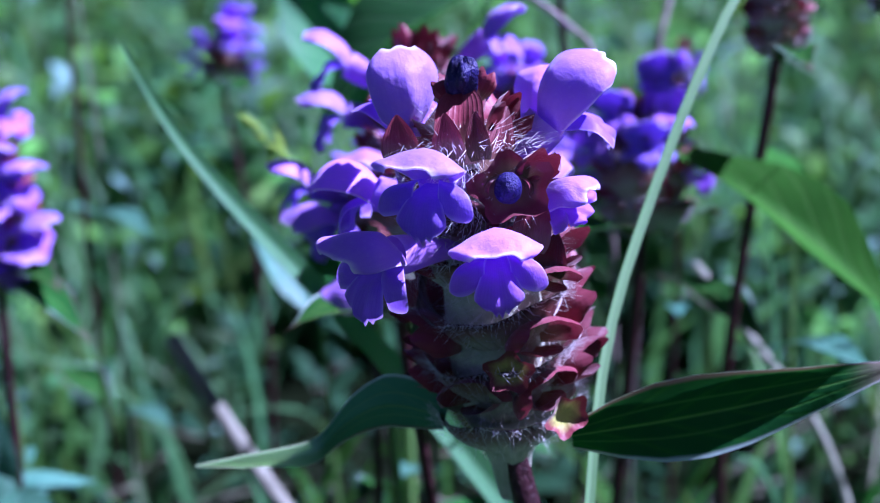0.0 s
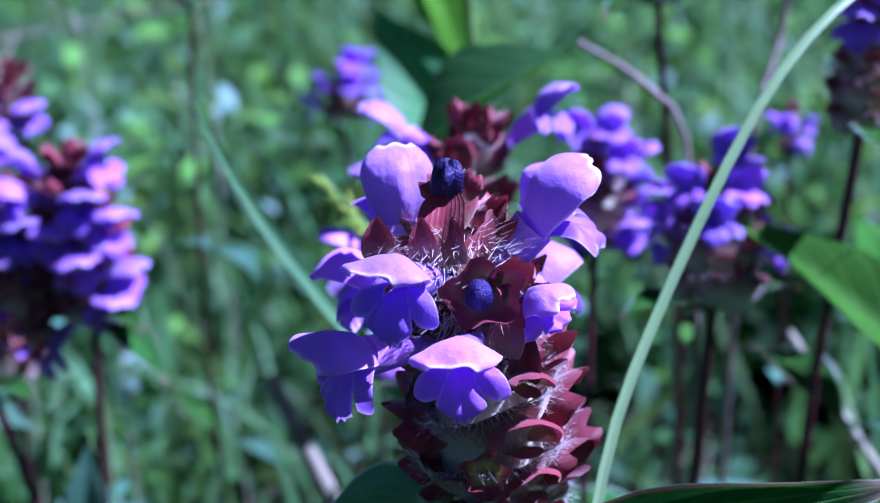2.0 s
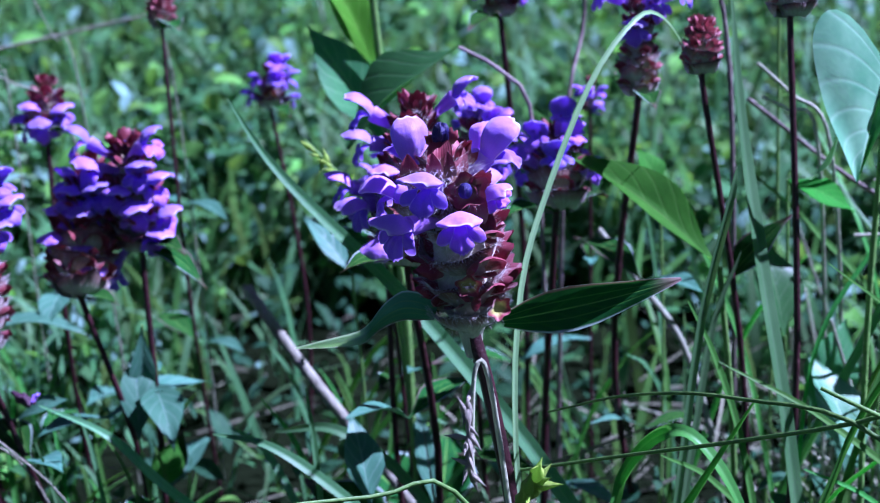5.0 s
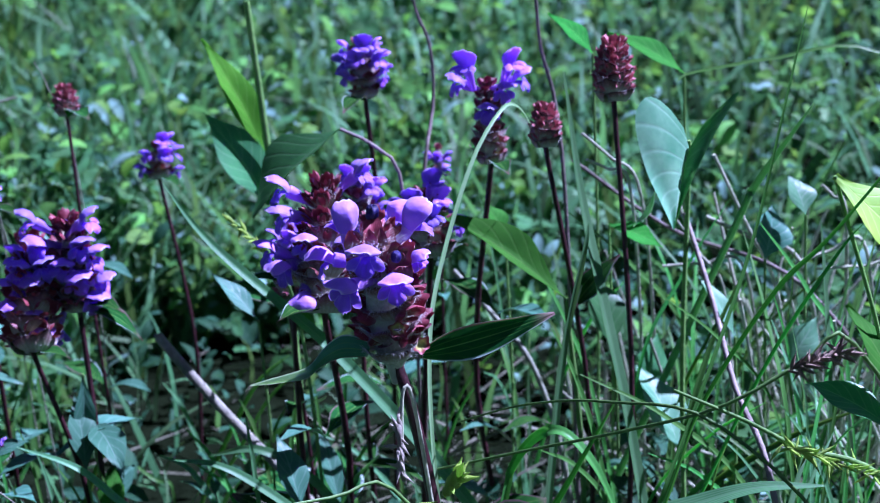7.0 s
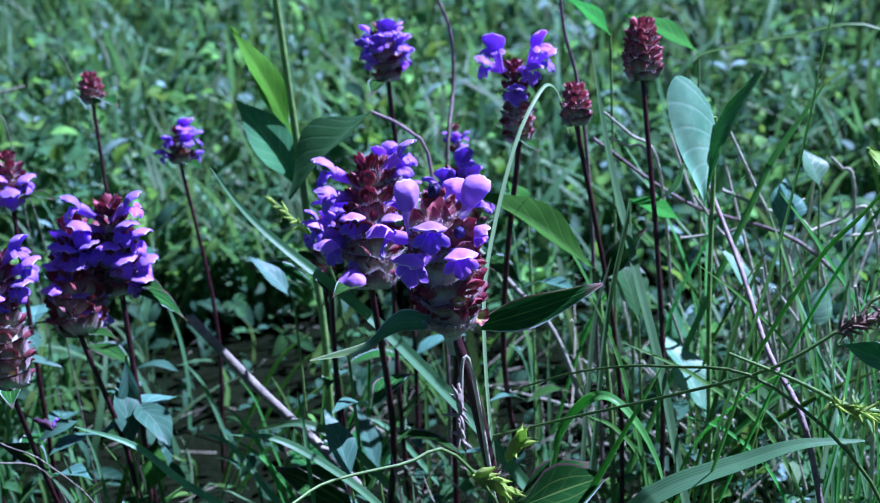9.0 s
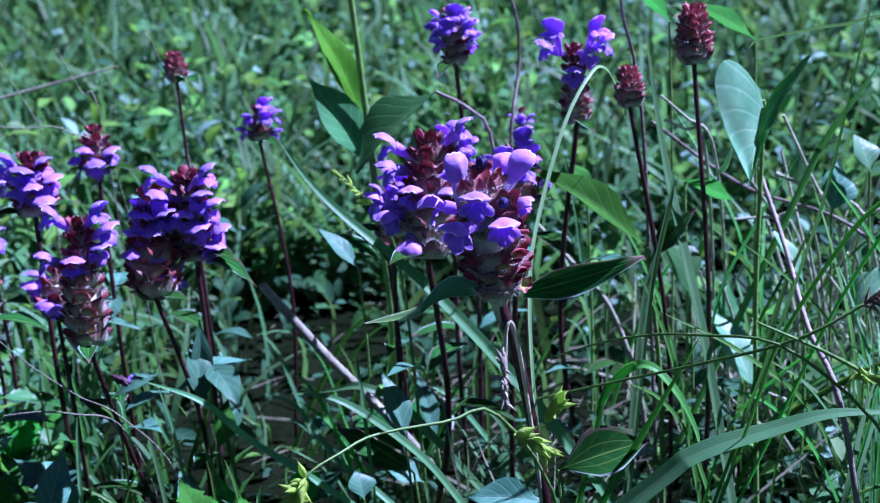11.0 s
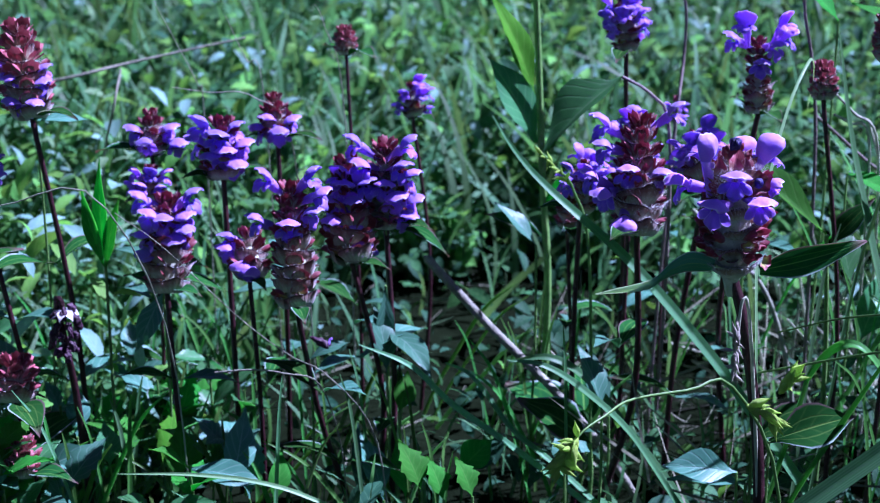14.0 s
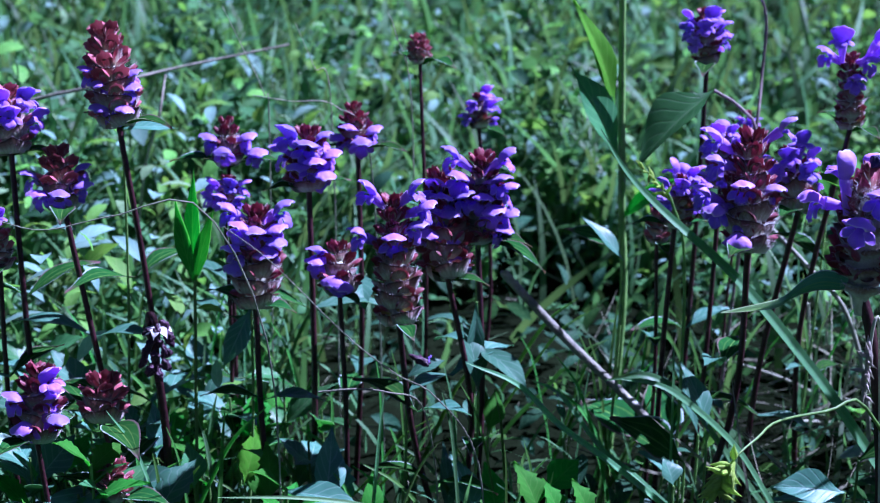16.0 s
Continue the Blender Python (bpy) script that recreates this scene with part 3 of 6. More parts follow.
    for j in range(6):
        a = lean @ aim(spin + 60 * j + rs.uniform(-12, 12), (62 if red else 48) + rs.uniform(-8, 10), rs.uniform(-20, 20))
        part("calyx", kit["pink" if red or brown else "calyx"][0], plant, "small tight calyx at the tip", Matrix.Translation(base - o + ax * 0.80) @ a @ Matrix.Scale(k0 * 0.56, 4))
    if not red:
        part("bud", BUD_ROUND, plant, "dark violet bud in the crown", Matrix.Translation(base - o + ax * 0.88) @ Matrix.Scale(0.9 * k0, 4))
    if leaves:
        a = rs.uniform(0, 360)
        for b in range(2):
            d = np.array([math.cos(radians(a + 180 * b)), math.sin(radians(a + 180 * b)), rs.uniform(-0.1, 0.2)])
            L = rs.uniform(0.012, 0.019) * size
            leaf_part(plant, base - t * 0.0005, base + d * L, L * 0.42, LEAF, (0, 0, 1), 0.12, 0.3, 0.04, "green upper leaf", seed=seed + b)
        for lv in (0.35, 0.65):
            if rs.rand() < 0.75:
                pt = foot + (base - foot) * lv
                a = rs.uniform(0, 360)
                for b in range(2):
                    d = np.array([math.cos(radians(a + 180 * b)), math.sin(radians(a + 180 * b)), rs.uniform(-0.3, 0.35)])
                    L = rs.uniform(0.016, 0.026) * size
                    leaf_part(plant, pt, pt + d * L, L * 0.38, LEAF_BLUE if rs.rand() < 0.5 else LEAF, (0, 0, 1), 0.1, 0.25, 0.04, "stem leaf", seed=seed + 7 * b)
    return plant, o, k0


# ---- ground ----
def ground_height(x, y):
    return 0.004 * np.sin(x * 21 + 1) * np.cos(y * 17) + 0.012 * np.sin(x * 3.1) * np.sin(y * 2.3 + 0.5) - 0.004


steps = np.concatenate([-np.geomspace(60, 1.2, 16), np.linspace(-1, 1, 61), np.geomspace(1.2, 60, 16)])
GX, GY = np.meshgrid(steps, steps)
g = Geo()
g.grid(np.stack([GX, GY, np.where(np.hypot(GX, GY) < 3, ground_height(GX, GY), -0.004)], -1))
tagged(new("ground", g.mesh("ground", SOIL)), "meadow soil, plant shade put into its near-black colour", "ground", kind="structure")

# ---- the main selfheal plant ----
F1_FOOT = np.array([0.012, -0.008, 0.0])
main = thing("selfheal_plant", F1_FOOT, "violet selfheal in bloom, hairy red calyces, two broad leaves", "flower", "selfheal plants in the meadow")
rs = np.random.RandomState(4)
O = F1_FOOT
B, T = np.array([0.0003, 0.0005, 0.0995]), np.array([-0.0026, -0.0050, 0.1285])
AX = T - B
tilt = Vector((0, 0, 1)).rotation_difference(Vector(AX)).to_matrix().to_4x4()
part("stem", stem_mesh(np.array([[0.012, -0.008, 0.0], [0.0098, -0.006, 0.0434], [0.0072, -0.004, 0.0665], [0.0032, -0.002, 0.088], [0.0006, 0.0, 0.097], [0.0003, 0.0005, 0.0995]]) - O, 0.0013, 0.0012, STEM), main, "dark maroon hairy stem")
g = Geo()
s = np.linspace(0, 1, 9)
g.tube((B - O) + np.outer(s, AX * 0.93), np.array([1.6, 4.2, 4.5, 4.4, 4.1, 3.6, 3.0, 2.0, 0.8]) * PX, 17)
g.tube(np.array([B - O + AX * 0.05, B - O - [0.0, 0.0, 0.003], B - O - [-0.0004, 0.0, 0.007]]), np.array([4.2, 2.0, 1.3]) * PX, 12)
part("flower_axis", g.mesh("flower_axis", CORE), main, "pale green hairy flower axis")
LEVELS = ((0.00, 0.98, 4.0), (0.17, 1.02, 14.0), (0.34, 1.0, 52.0), (0.50, 0.95, 10.0), (0.66, 0.86, 60.0), (0.79, 0.62, 20.0), (0.90, 0.42, 70.0))
for w, (f, k, spin) in enumerate(LEVELS):
    c = B - O + AX * f
    kind = 0 if w < 3 else 1 if w < 5 else 2
    for b in range(2):
        m = Matrix.Translation(c) @ tilt @ aim(spin + 180 * b, -6 + 14 * f) @ Matrix.Diagonal((k * 1.04, k * 1.04, k * 1.2, 1))
        q = part("bract", FINE["bract"][kind], main, "pale bract with a dark margin", m)
        part("hair_fringe", FINE["fringe"][kind], q, "fringe of white hairs")
    for j in range(7 if w < 3 else 6 if w < 4 else 4 if w < 5 else 3):
        az = spin + (j + 0.5) * (360 / 7 if w < 3 else 60 if w < 4 else 90 if w < 5 else 120) + rs.uniform(-8, 8)
        if abs((az + 180) % 360 - 180) < (0 if w == 0 else 34 if w < 3 else 0 if w == 3 else 62 if w == 4 else 80):
            continue
        pitch = 24 + (48 if w < 5 else 34) * f ** 1.2 + rs.uniform(-6, 6)
        a = tilt @ aim(az, pitch, rs.uniform(-14, 14))
        d = np.array(a.to_3x3() @ Vector((0, 1, 0)))
        at = c + np.array([0, 0, 0.0026]) + d * 0.0037 * k
        part("calyx", FINE["calyx"][rs.randint(2)], main, "dark red hairy calyx", Matrix.Translation(at) @ a @ Matrix.Diagonal((1.06 * k, 0.82 * k, 1.06 * k, 1)))
for place, az, pitch, roll, k, worn in (
        ((0.0015, -0.0180, 0.1218), 8, -4, 4, 0.86, False), ((-0.0095, -0.0165, 0.1208), -36, -4, -6, 0.94, False),
        ((-0.0046, -0.0160, 0.1276), -12, 4, 0, 0.90, False), ((-0.0078, -0.0030, 0.1316), -152, 70, 0, 0.92, False),
        ((0.0058, -0.0035, 0.1326), 110, 40, 14, 1.08, False), ((0.0064, -0.0092, 0.1243), 56, 14, 20, 0.80, True),
        ((-0.0152, 0.0020, 0.1222), -98, -2, 0, 0.92, False),
                ((0.0010, 0.0120, 0.1215), 176, 6, 0, 0.95, False), ((0.0025, 0.0065, 0.1300), 160, 40, 0, 0.85, False)):
    a = aim(az, pitch, roll) @ (Matrix.Diagonal((k * 0.94, k * 1.10, k * 1.05, 1)) if pitch > 45 else Matrix.Scale(k, 4))
    at = Vector(place) - a.to_3x3() @ Vector((0, 0.0048, 0.0024)) - Vector(O)
    cc = part("corolla", FINE["tube"], main, "", Matrix.Translation(at) @ a)
    part("hood", FINE["tent" if abs(az) < 40 else "hood"][rs.randint(3)], cc, "torn lilac hood" if worn else "pale-edged violet hood", Matrix.Diagonal((0.72, 0.95, 0.9, 1)) if worn else None)
    part("lower_lip", FINE["lip"][rs.randint(3)], cc, "deep blue-violet lower lip", Matrix.Diagonal((0.9, 1.2, 0.45, 1)) if worn else None)
U, V = np.meshgrid(np.linspace(0, 2 * math.pi, 25), np.linspace(0, 1, 8))
g = Geo()
rim = 1 + 0.42 * V ** 3 * np.abs(np.sin(2.5 * U + 0.4)) ** 2 + 0.06 * V * np.sin(2 * U)
g.grid(np.stack([2.5 * V * rim * np.cos(U), 1.0 * V ** 2 + 0.5 * V ** 4 * np.abs(np.sin(1.5 * U)), 2.1 * V * rim * np.sin(U)], -1) * PX, np.stack([U / 6.28, V ** 3 * 0.8], -1))
THROAT, THROAT_RED = g.mesh("calyx_throat", CALYX_OLD), g.mesh("calyx_cup", CALYX)
for place, az, k in (((0.0014, -0.0088, 0.1079), 6, 0.66), ((0.0058, -0.0074, 0.1037), 34, 0.66)):
    part("calyx_throat", THROAT, main, "open calyx with a yellow-green throat", Matrix.Translation(Vector(place) - Vector(O)) @ aim(az, 8, az) @ Matrix.Scale(k, 4))
eye_bud = part("bud", BUD_ROUND, main, "dark indigo round bud", Matrix.Translation(Vector((0.0018, -0.0122, 0.1244)) - Vector(O)) @ Matrix.Scale(0.82, 4))
cam.data.dof.focus_object = eye_bud
part("calyx", FINE["calyx"][0], main, "dark red calyx round a bud", Matrix.Translation(Vector((0.0012, -0.0082, 0.1226)) - Vector(O)) @ aim(10, 20) @ Matrix.Diagonal((0.62, 0.55, 0.8, 1)))
part("calyx", FINE["calyx"][1], main, "dark red calyx round a bud", Matrix.Translation(Vector((0.0026, -0.0082, 0.1232)) - Vector(O)) @ aim(34, 40) @ Matrix.Diagonal((0.62, 0.6, 0.7, 1)))
part("calyx_cup", THROAT_RED, main, "dark red calyx cup round a bud", Matrix.Translation(Vector((0.0018, -0.0106, 0.1242)) - Vector(O)) @ aim(12, 8, 20) @ Matrix.Scale(1.05, 4))
part("calyx", FINE["calyx"][1], main, "dark red hairy calyx", Matrix.Translation(Vector((0.0034, -0.0065, 0.1153)) - Vector(O)) @ aim(30, 10) @ Matrix.Scale(0.7, 4))
part("bud", BUD_WORN, main, "crumpled blue-black bud", Matrix.Translation(Vector((-0.0027, -0.0056, 0.1320)) - Vector(O)))
for p0, p1, wd in (((-0.0024, -0.0085, 0.1253), (-0.0028, -0.0055, 0.1308), 0.0044), ((-0.0029, -0.0105, 0.1262), (-0.0034, -0.0108, 0.13), 0.0028), ((-0.0006, -0.01, 0.1261), (-0.0011, -0.01, 0.13), 0.0022), ((0.0003, -0.009, 0.1235), (0.0008, -0.005, 0.1295), 0.0030), ((-0.0069, -0.0095, 0.1258), (-0.0074, -0.01, 0.1296), 0.0034), ((0.0032, -0.0095, 0.1185), (0.0039, -0.0085, 0.1234), 0.0034), ((0.0046, -0.0085, 0.1163), (0.0054, -0.009, 0.12), 0.0030)):
    leaf_part(main, p0, p1, wd, CALYX, (0, -1, 0.2), 0.1, 0.35, 0.02, "red-brown pointed bract", "top_bract", shape=(0.8, 0.95, 1.0, 1.0, 0.97, 0.94, 0.9, 0.82, 0.5) if wd > 0.004 else (0.75, 0.95, 1.0, 0.98, 0.9, 0.78, 0.6, 0.38, 0.1))
leaf_shape = (0.35, 0.72, 0.95, 1.0, 0.92, 0.76, 0.55, 0.30, 0.03)
leaf_part(main, (0.0062, -0.0035, 0.1002), (0.0348, 0.0050, 0.1050), 0.0076, LEAF, (-0.50, -0.86, -0.10), 0.05, 0.12, 0.06, "broad dark green leaf with a browned tip", seed=3, nu=15, nv=25, shape=leaf_shape)
g = Geo()
c = spline(np.array([[-0.0050, -0.003, 0.1012], [-0.0105, -0.001, 0.1012], [-0.0148, 0.001, 0.0985], [-0.0186, 0.003, 0.0944], [-0.0238, 0.005, 0.0925], [-0.0318, 0.0075, 0.0905]]) - O, 25)
U = np.linspace(-1, 1, 13)
wd = np.interp(np.linspace(0, 1, 25), np.linspace(0, 1, 9), (0.5, 0.85, 1.0, 0.95, 0.78, 0.56, 0.45, 0.32, 0.04)) * 0.0031
twist = np.linspace(0.15, 0.55, 25)
across = np.stack([0 * twist + 0.25, -np.sin(twist), np.cos(twist)], -1)
nrm = np.stack([0 * twist, np.cos(twist), np.sin(twist)], -1)
p = c[:, None] + (wd[:, None] * U)[..., None] * across[:, None] + (np.abs(U) * wd[:, None] * 0.30)[..., None] * nrm[:, None]
g.grid(p)
g.grid((p + np.array([0, 0.0001, -0.0001]))[:, ::-1])
part("leaf", g.mesh("leaf", LEAF_DROOP), main, "drooping green leaf, pale underside at its tip")
g = Geo()
hr = np.random.RandomState(8)
for _ in range(2200):
    a, f = hr.uniform(0, 6.28), hr.uniform(0.03, 1.0)
    b = B - O + AX * f + np.array([math.cos(a), math.sin(a), 0]) * (0.0050 - 0.0022 * f)
    d = unit([math.cos(a), math.sin(a), hr.uniform(-0.2, 0.7)] + hr.normal(0, 0.2, 3)) * hr.uniform(0.0015, 0.0042)
    sd = unit(np.cross(d, [0.2, 0.3, 0.9])) * 0.000038
    g.tri([b - sd, b + sd, b + d])
for _ in range(1300):
    a, f = radians(hr.uniform(-70, 80)), hr.uniform(0.60, 0.98)
    out = np.array([math.sin(a), -math.cos(a), 0])
    b = B - O + AX * f + out * hr.uniform(0.0045, 0.0075)
    d = unit(out + [0, 0, hr.uniform(-0.3, 0.5)] + hr.normal(0, 0.25, 3)) * hr.uniform(0.0012, 0.0026)
    sd = unit(np.cross(d, [0.2, 0.3, 0.9])) * 0.000038
    g.tri([b - sd, b + sd, b + d])
part("hair_coat", g.mesh("hair_coat", HAIR), main, "long white hairs on the flower axis")

# ---- the other selfheal plants: base of the head, top of the head, foot, whorls ----
VIO = "violet selfheal spike with red calyces on a maroon stem"
selfheal((-0.0165, 0.0360, 0.0968), (-0.0150, 0.0470, 0.1285), (-0.022, 0.055, 0), 7, True, (2, 6), 0.6, seed=11, label="tall violet selfheal spike, half in bloom, maroon stem", spin=20, florets=[(-0.0268, 0.0452, 0.1272, -80, 22), (-0.0055, 0.045, 0.1304, 75, 30), (-0.0271, 0.0417, 0.1209, -70, 5), (-0.0303, 0.0394, 0.1135, -72, 14), (-0.0201, 0.0348, 0.1156, -10, 4), (-0.01, 0.0363, 0.1143, 42, 4), (-0.0275, 0.0352, 0.1088, -50, -12), (-0.0211, 0.0298, 0.1012, -10, -45)], k=0.86)
selfheal((-0.0815, 0.0729, 0.0888), (-0.0821, 0.0692, 0.1150), (-0.0795, 0.066, 0), 6, False, (0, 3), 0.62, seed=12, label=VIO, florets=[(-0.0918, 0.0672, 0.1161, -75, 24), (-0.0752, 0.0676, 0.1156, 78, 30), (-0.0822, 0.063, 0.1038, 5, 0), (-0.0739, 0.0678, 0.1059, 70, 14), (-0.0728, 0.0692, 0.098, 72, 4), (-0.0898, 0.0644, 0.1096, -45, 8), (-0.0878, 0.0653, 0.0841, -12, -32), (-0.0788, 0.0640, 0.1000, 25, -6), (-0.0745, 0.0672, 0.0935, 58, -12), (-0.0768, 0.0640, 0.1092, 40, 12)], k=0.88)
selfheal((-0.1064, 0.0410, 0.0755), (-0.1083, 0.0540, 0.1090), (-0.088, 0.054, 0), 8, False, (4, 6), 0.5, seed=13, label="long selfheal spike, lower whorls faded, violet above", size=0.95, florets=[(-0.1152, 0.0493, 0.1108, -60, 34), (-0.1018, 0.0503, 0.1112, 66, 36), (-0.1182, 0.0478, 0.0990, -70, 14), (-0.1085, 0.0427, 0.0985, -2, 6), (-0.1012, 0.0462, 0.1012, 55, 6), (-0.0990, 0.0480, 0.1060, 62, 14)], k=0.84)
selfheal((-0.0913, 0.0600, 0.0815), (-0.0928, 0.0760, 0.1095), (-0.084, 0.066, 0), 6, False, (0, 4), 0.6, seed=14, label=VIO, size=0.95, florets=[(-0.0978, 0.0659, 0.0987, -60, 14), (-0.0906, 0.0627, 0.0991, 20, 0), (-0.0974, 0.0605, 0.094, -32, -10), (-0.095, 0.0678, 0.1069, -30, 35), (-0.0915, 0.0610, 0.0915, 10, -14), (-0.0870, 0.0640, 0.1045, 40, 15), (-0.0935, 0.0640, 0.1035, -10, 12), (-0.0885, 0.0600, 0.0870, 22, -22)], k=0.88)
selfheal((-0.1427, 0.0627, 0.0723), (-0.1427, 0.0720, 0.0990), (-0.136, 0.055, 0), 6, False, (2, 4), 0.75, seed=15, label=VIO, florets=[(-0.1437, 0.0625, 0.0941, 0, 0), (-0.1511, 0.0687, 0.0993, -65, 20), (-0.135, 0.0687, 0.1001, 65, 25), (-0.1371, 0.0653, 0.0943, 50, 5), (-0.137, 0.0633, 0.0908, 42, -15), (-0.1499, 0.064, 0.0889, -55, 4), (-0.1478, 0.0632, 0.0955, -35, 8), (-0.1405, 0.0618, 0.0880, 8, -14), (-0.1490, 0.0625, 0.0835, -45, -20)], k=0.88)
selfheal((-0.1278, 0.0848, 0.0990), (-0.1285, 0.0888, 0.1160), (-0.124, 0.085, 0), 4, False, (0, 2), 0.8, seed=16, label=VIO, florets=[(-0.1347, 0.0828, 0.1176, -40, 30), (-0.1238, 0.0848, 0.1154, 60, 25), (-0.1268, 0.0795, 0.1091, 10, 0), (-0.1317, 0.08, 0.1072, -30, -10), (-0.1211, 0.0838, 0.1104, 62, 4), (-0.137, 0.0863, 0.1112, -80, 10), (-0.1290, 0.0795, 0.1140, -10, 10), (-0.1235, 0.0800, 0.1050, 30, -16)], k=0.9)
selfheal((-0.1128, 0.1030, 0.1060), (-0.1142, 0.1090, 0.1190), (-0.110, 0.105, 0), 4, False, (0, 1), 0.8, seed=17, label="violet selfheal spike with a bare red tip", size=0.9, florets=[(-0.1164, 0.1015, 0.1137, -50, 10), (-0.108, 0.1024, 0.1132, 60, 10), (-0.1124, 0.0973, 0.1105, 0, -10), (-0.1197, 0.1036, 0.1103, -80, 0)])
selfheal((-0.1499, 0.1027, 0.1015), (-0.1507, 0.1090, 0.1140), (-0.146, 0.105, 0), 4, False, (0, 1), 0.8, seed=18, label="violet selfheal spike with a bare red tip", size=0.9, florets=[(-0.1562, 0.1031, 0.11, -60, 5), (-0.1522, 0.098, 0.1068, -20, -15), (-0.1438, 0.1035, 0.1103, 62, 5), (-0.1411, 0.0992, 0.1065, 40, -10)], k=0.8)
selfheal((-0.1510, 0.0960, 0.0900), (-0.1500, 0.0990, 0.1000), (-0.149, 0.096, 0), 3, False, (0, 1), 0.7, seed=28, label=VIO, size=0.75)
selfheal((-0.1200, 0.0655, 0.0755), (-0.1201, 0.0740, 0.0870), (-0.116, 0.064, 0), 3, False, (0, 2), 0.85, seed=19, label=VIO, size=0.85, florets=[(-0.1271, 0.069, 0.0873, -50, 12), (-0.1275, 0.0666, 0.0845, -45, 0), (-0.1228, 0.0621, 0.0801, -30, -20), (-0.1195, 0.0604, 0.0791, 0, -25)], k=0.76)
selfheal((-0.1789, 0.0723, 0.1195), (-0.1831, 0.0810, 0.1455), (-0.167, 0.072, 0), 6, False, (2, 3), 0.6, seed=20, label="tall selfheal spike, brown-red tip, few violet florets", size=1.0, florets=[(-0.1878, 0.0747, 0.1345, -70, 15), (-0.185, 0.0707, 0.1312, -45, -5), (-0.1748, 0.0739, 0.134, 65, 20), (-0.175, 0.0715, 0.1305, 55, 0), (-0.1845, 0.0697, 0.1252, -55, -10), (-0.1768, 0.0682, 0.1252, 40, -15)], k=0.72, brown=True)
selfheal((-0.1928, 0.0650, 0.0990), (-0.1950, 0.0700, 0.1140), (-0.172, 0.058, 0), 4, False, (1, 2), 0.75, seed=21, label="brown-red selfheal spike with violet florets at its sides", size=1.0, florets=[(-0.2026, 0.0655, 0.1086, -70, 12), (-0.2002, 0.0612, 0.1042, -45, -5), (-0.1876, 0.0661, 0.1104, 70, 18), (-0.1872, 0.0635, 0.1062, 60, 0), (-0.1936, 0.0591, 0.1048, 0, -5)], k=0.76, brown=True)
selfheal((-0.2065, 0.0700, 0.1125), (-0.2083, 0.0750, 0.1285), (-0.198, 0.07, 0), 4, False, (1, 2), 0.6, seed=22, label="brown-red selfheal spike with few violet florets", size=1.0, brown=True)
selfheal((-0.1973, 0.0260, 0.0505), (-0.1966, 0.0310, 0.0690), (-0.196, 0.025, 0), 4, False, (0, 3), 0.75, seed=23, label=VIO, size=0.9, florets=[(-0.2032, 0.0244, 0.0632, -50, 10), (-0.1937, 0.025, 0.0695, 40, 45), (-0.1926, 0.0256, 0.0634, 60, 10), (-0.1912, 0.0233, 0.0572, 55, -15), (-0.2007, 0.0204, 0.056, -25, -20)], k=0.84)
selfheal((-0.2091, 0.0600, 0.0840), (-0.2101, 0.0620, 0.0970), (-0.204, 0.058, 0), 4, False, (2, 3), 0.4, seed=29, label="faded brown selfheal spike", size=0.85, brown=True)
selfheal((-0.1823, 0.0419, 0.0482), (-0.1822, 0.0450, 0.0565), (-0.181, 0.042, 0), 3, red=True, seed=24, label="faded selfheal spike of brown-red calyces", size=1.5)
selfheal((-0.1797, 0.0306, 0.0318), (-0.1790, 0.0320, 0.0390), (-0.179, 0.030, 0), 3, red=True, seed=25, label="faded grey-brown selfheal spike", size=1.3)
selfheal((-0.0921, 0.1316, 0.1266), (-0.0926, 0.1335, 0.1335), (-0.086, 0.130, 0), 4, red=True, seed=26, label="small red selfheal spike in bud", size=0.9)
selfheal((-0.0703, 0.1476, 0.1033), (-0.0705, 0.1509, 0.1141), (-0.066, 0.148, 0), 3, False, (0, 2), 0.7, seed=27, label=VIO, size=0.75)
selfheal((-0.0265, 0.0700, 0.0935), (-0.0245, 0.0720, 0.1085), (-0.024, 0.072, 0), 4, False, (1, 3), 0.8, seed=31, label=VIO, size=0.85)
selfheal((0.0090, 0.0700, 0.0985), (0.0085, 0.0790, 0.1145), (0.004, 0.078, 0), 4, False, (1, 3), 0.75, seed=32, label=VIO, size=0.95)
selfheal((-0.0095, 0.0850, 0.1010), (-0.0090, 0.0880, 0.1175), (-0.008, 0.09, 0), 4, False, (0, 3), 0.6, seed=33, label=VIO, size=0.8)
selfheal((-0.0287, 0.0789, 0.0865), (-0.0287, 0.0800, 0.0955), (-0.024, 0.085, 0), 3, red=True, seed=34, label="small red selfheal spike in bud", size=0.85)
selfheal((0.0255, 0.0801, 0.1200), (0.0251, 0.0861, 0.1425), (0.0275, 0.095, 0), 7, False, (4, 5), 0.8, seed=35, label="selfheal spike, red calyces below, violet florets above", size=0.9, florets=[(0.0195, 0.0793, 0.1487, -30, 50), (0.0166, 0.084, 0.1423, -75, 15), (0.0313, 0.0801, 0.1486, 40, 50), (0.0348, 0.0841, 0.1432, 75, 20), (0.0301, 0.079, 0.1405, 32, 0), (0.0248, 0.0765, 0.1358, 0, 0)], k=0.8)
selfheal((-0.0070, 0.1165, 0.1310), (-0.0079, 0.1217, 0.1479), (-0.004, 0.12, 0), 5, False, (1, 3), 0.7, seed=36, label="shaded deep violet selfheal spike", size=0.85)
selfheal((0.0125, 0.1294, 0.1060), (0.0125, 0.1310, 0.1150), (0.012, 0.13, 0), 3, False, (0, 1), 0.5, seed=37, label="small dim violet selfheal spike behind the others", size=0.5)
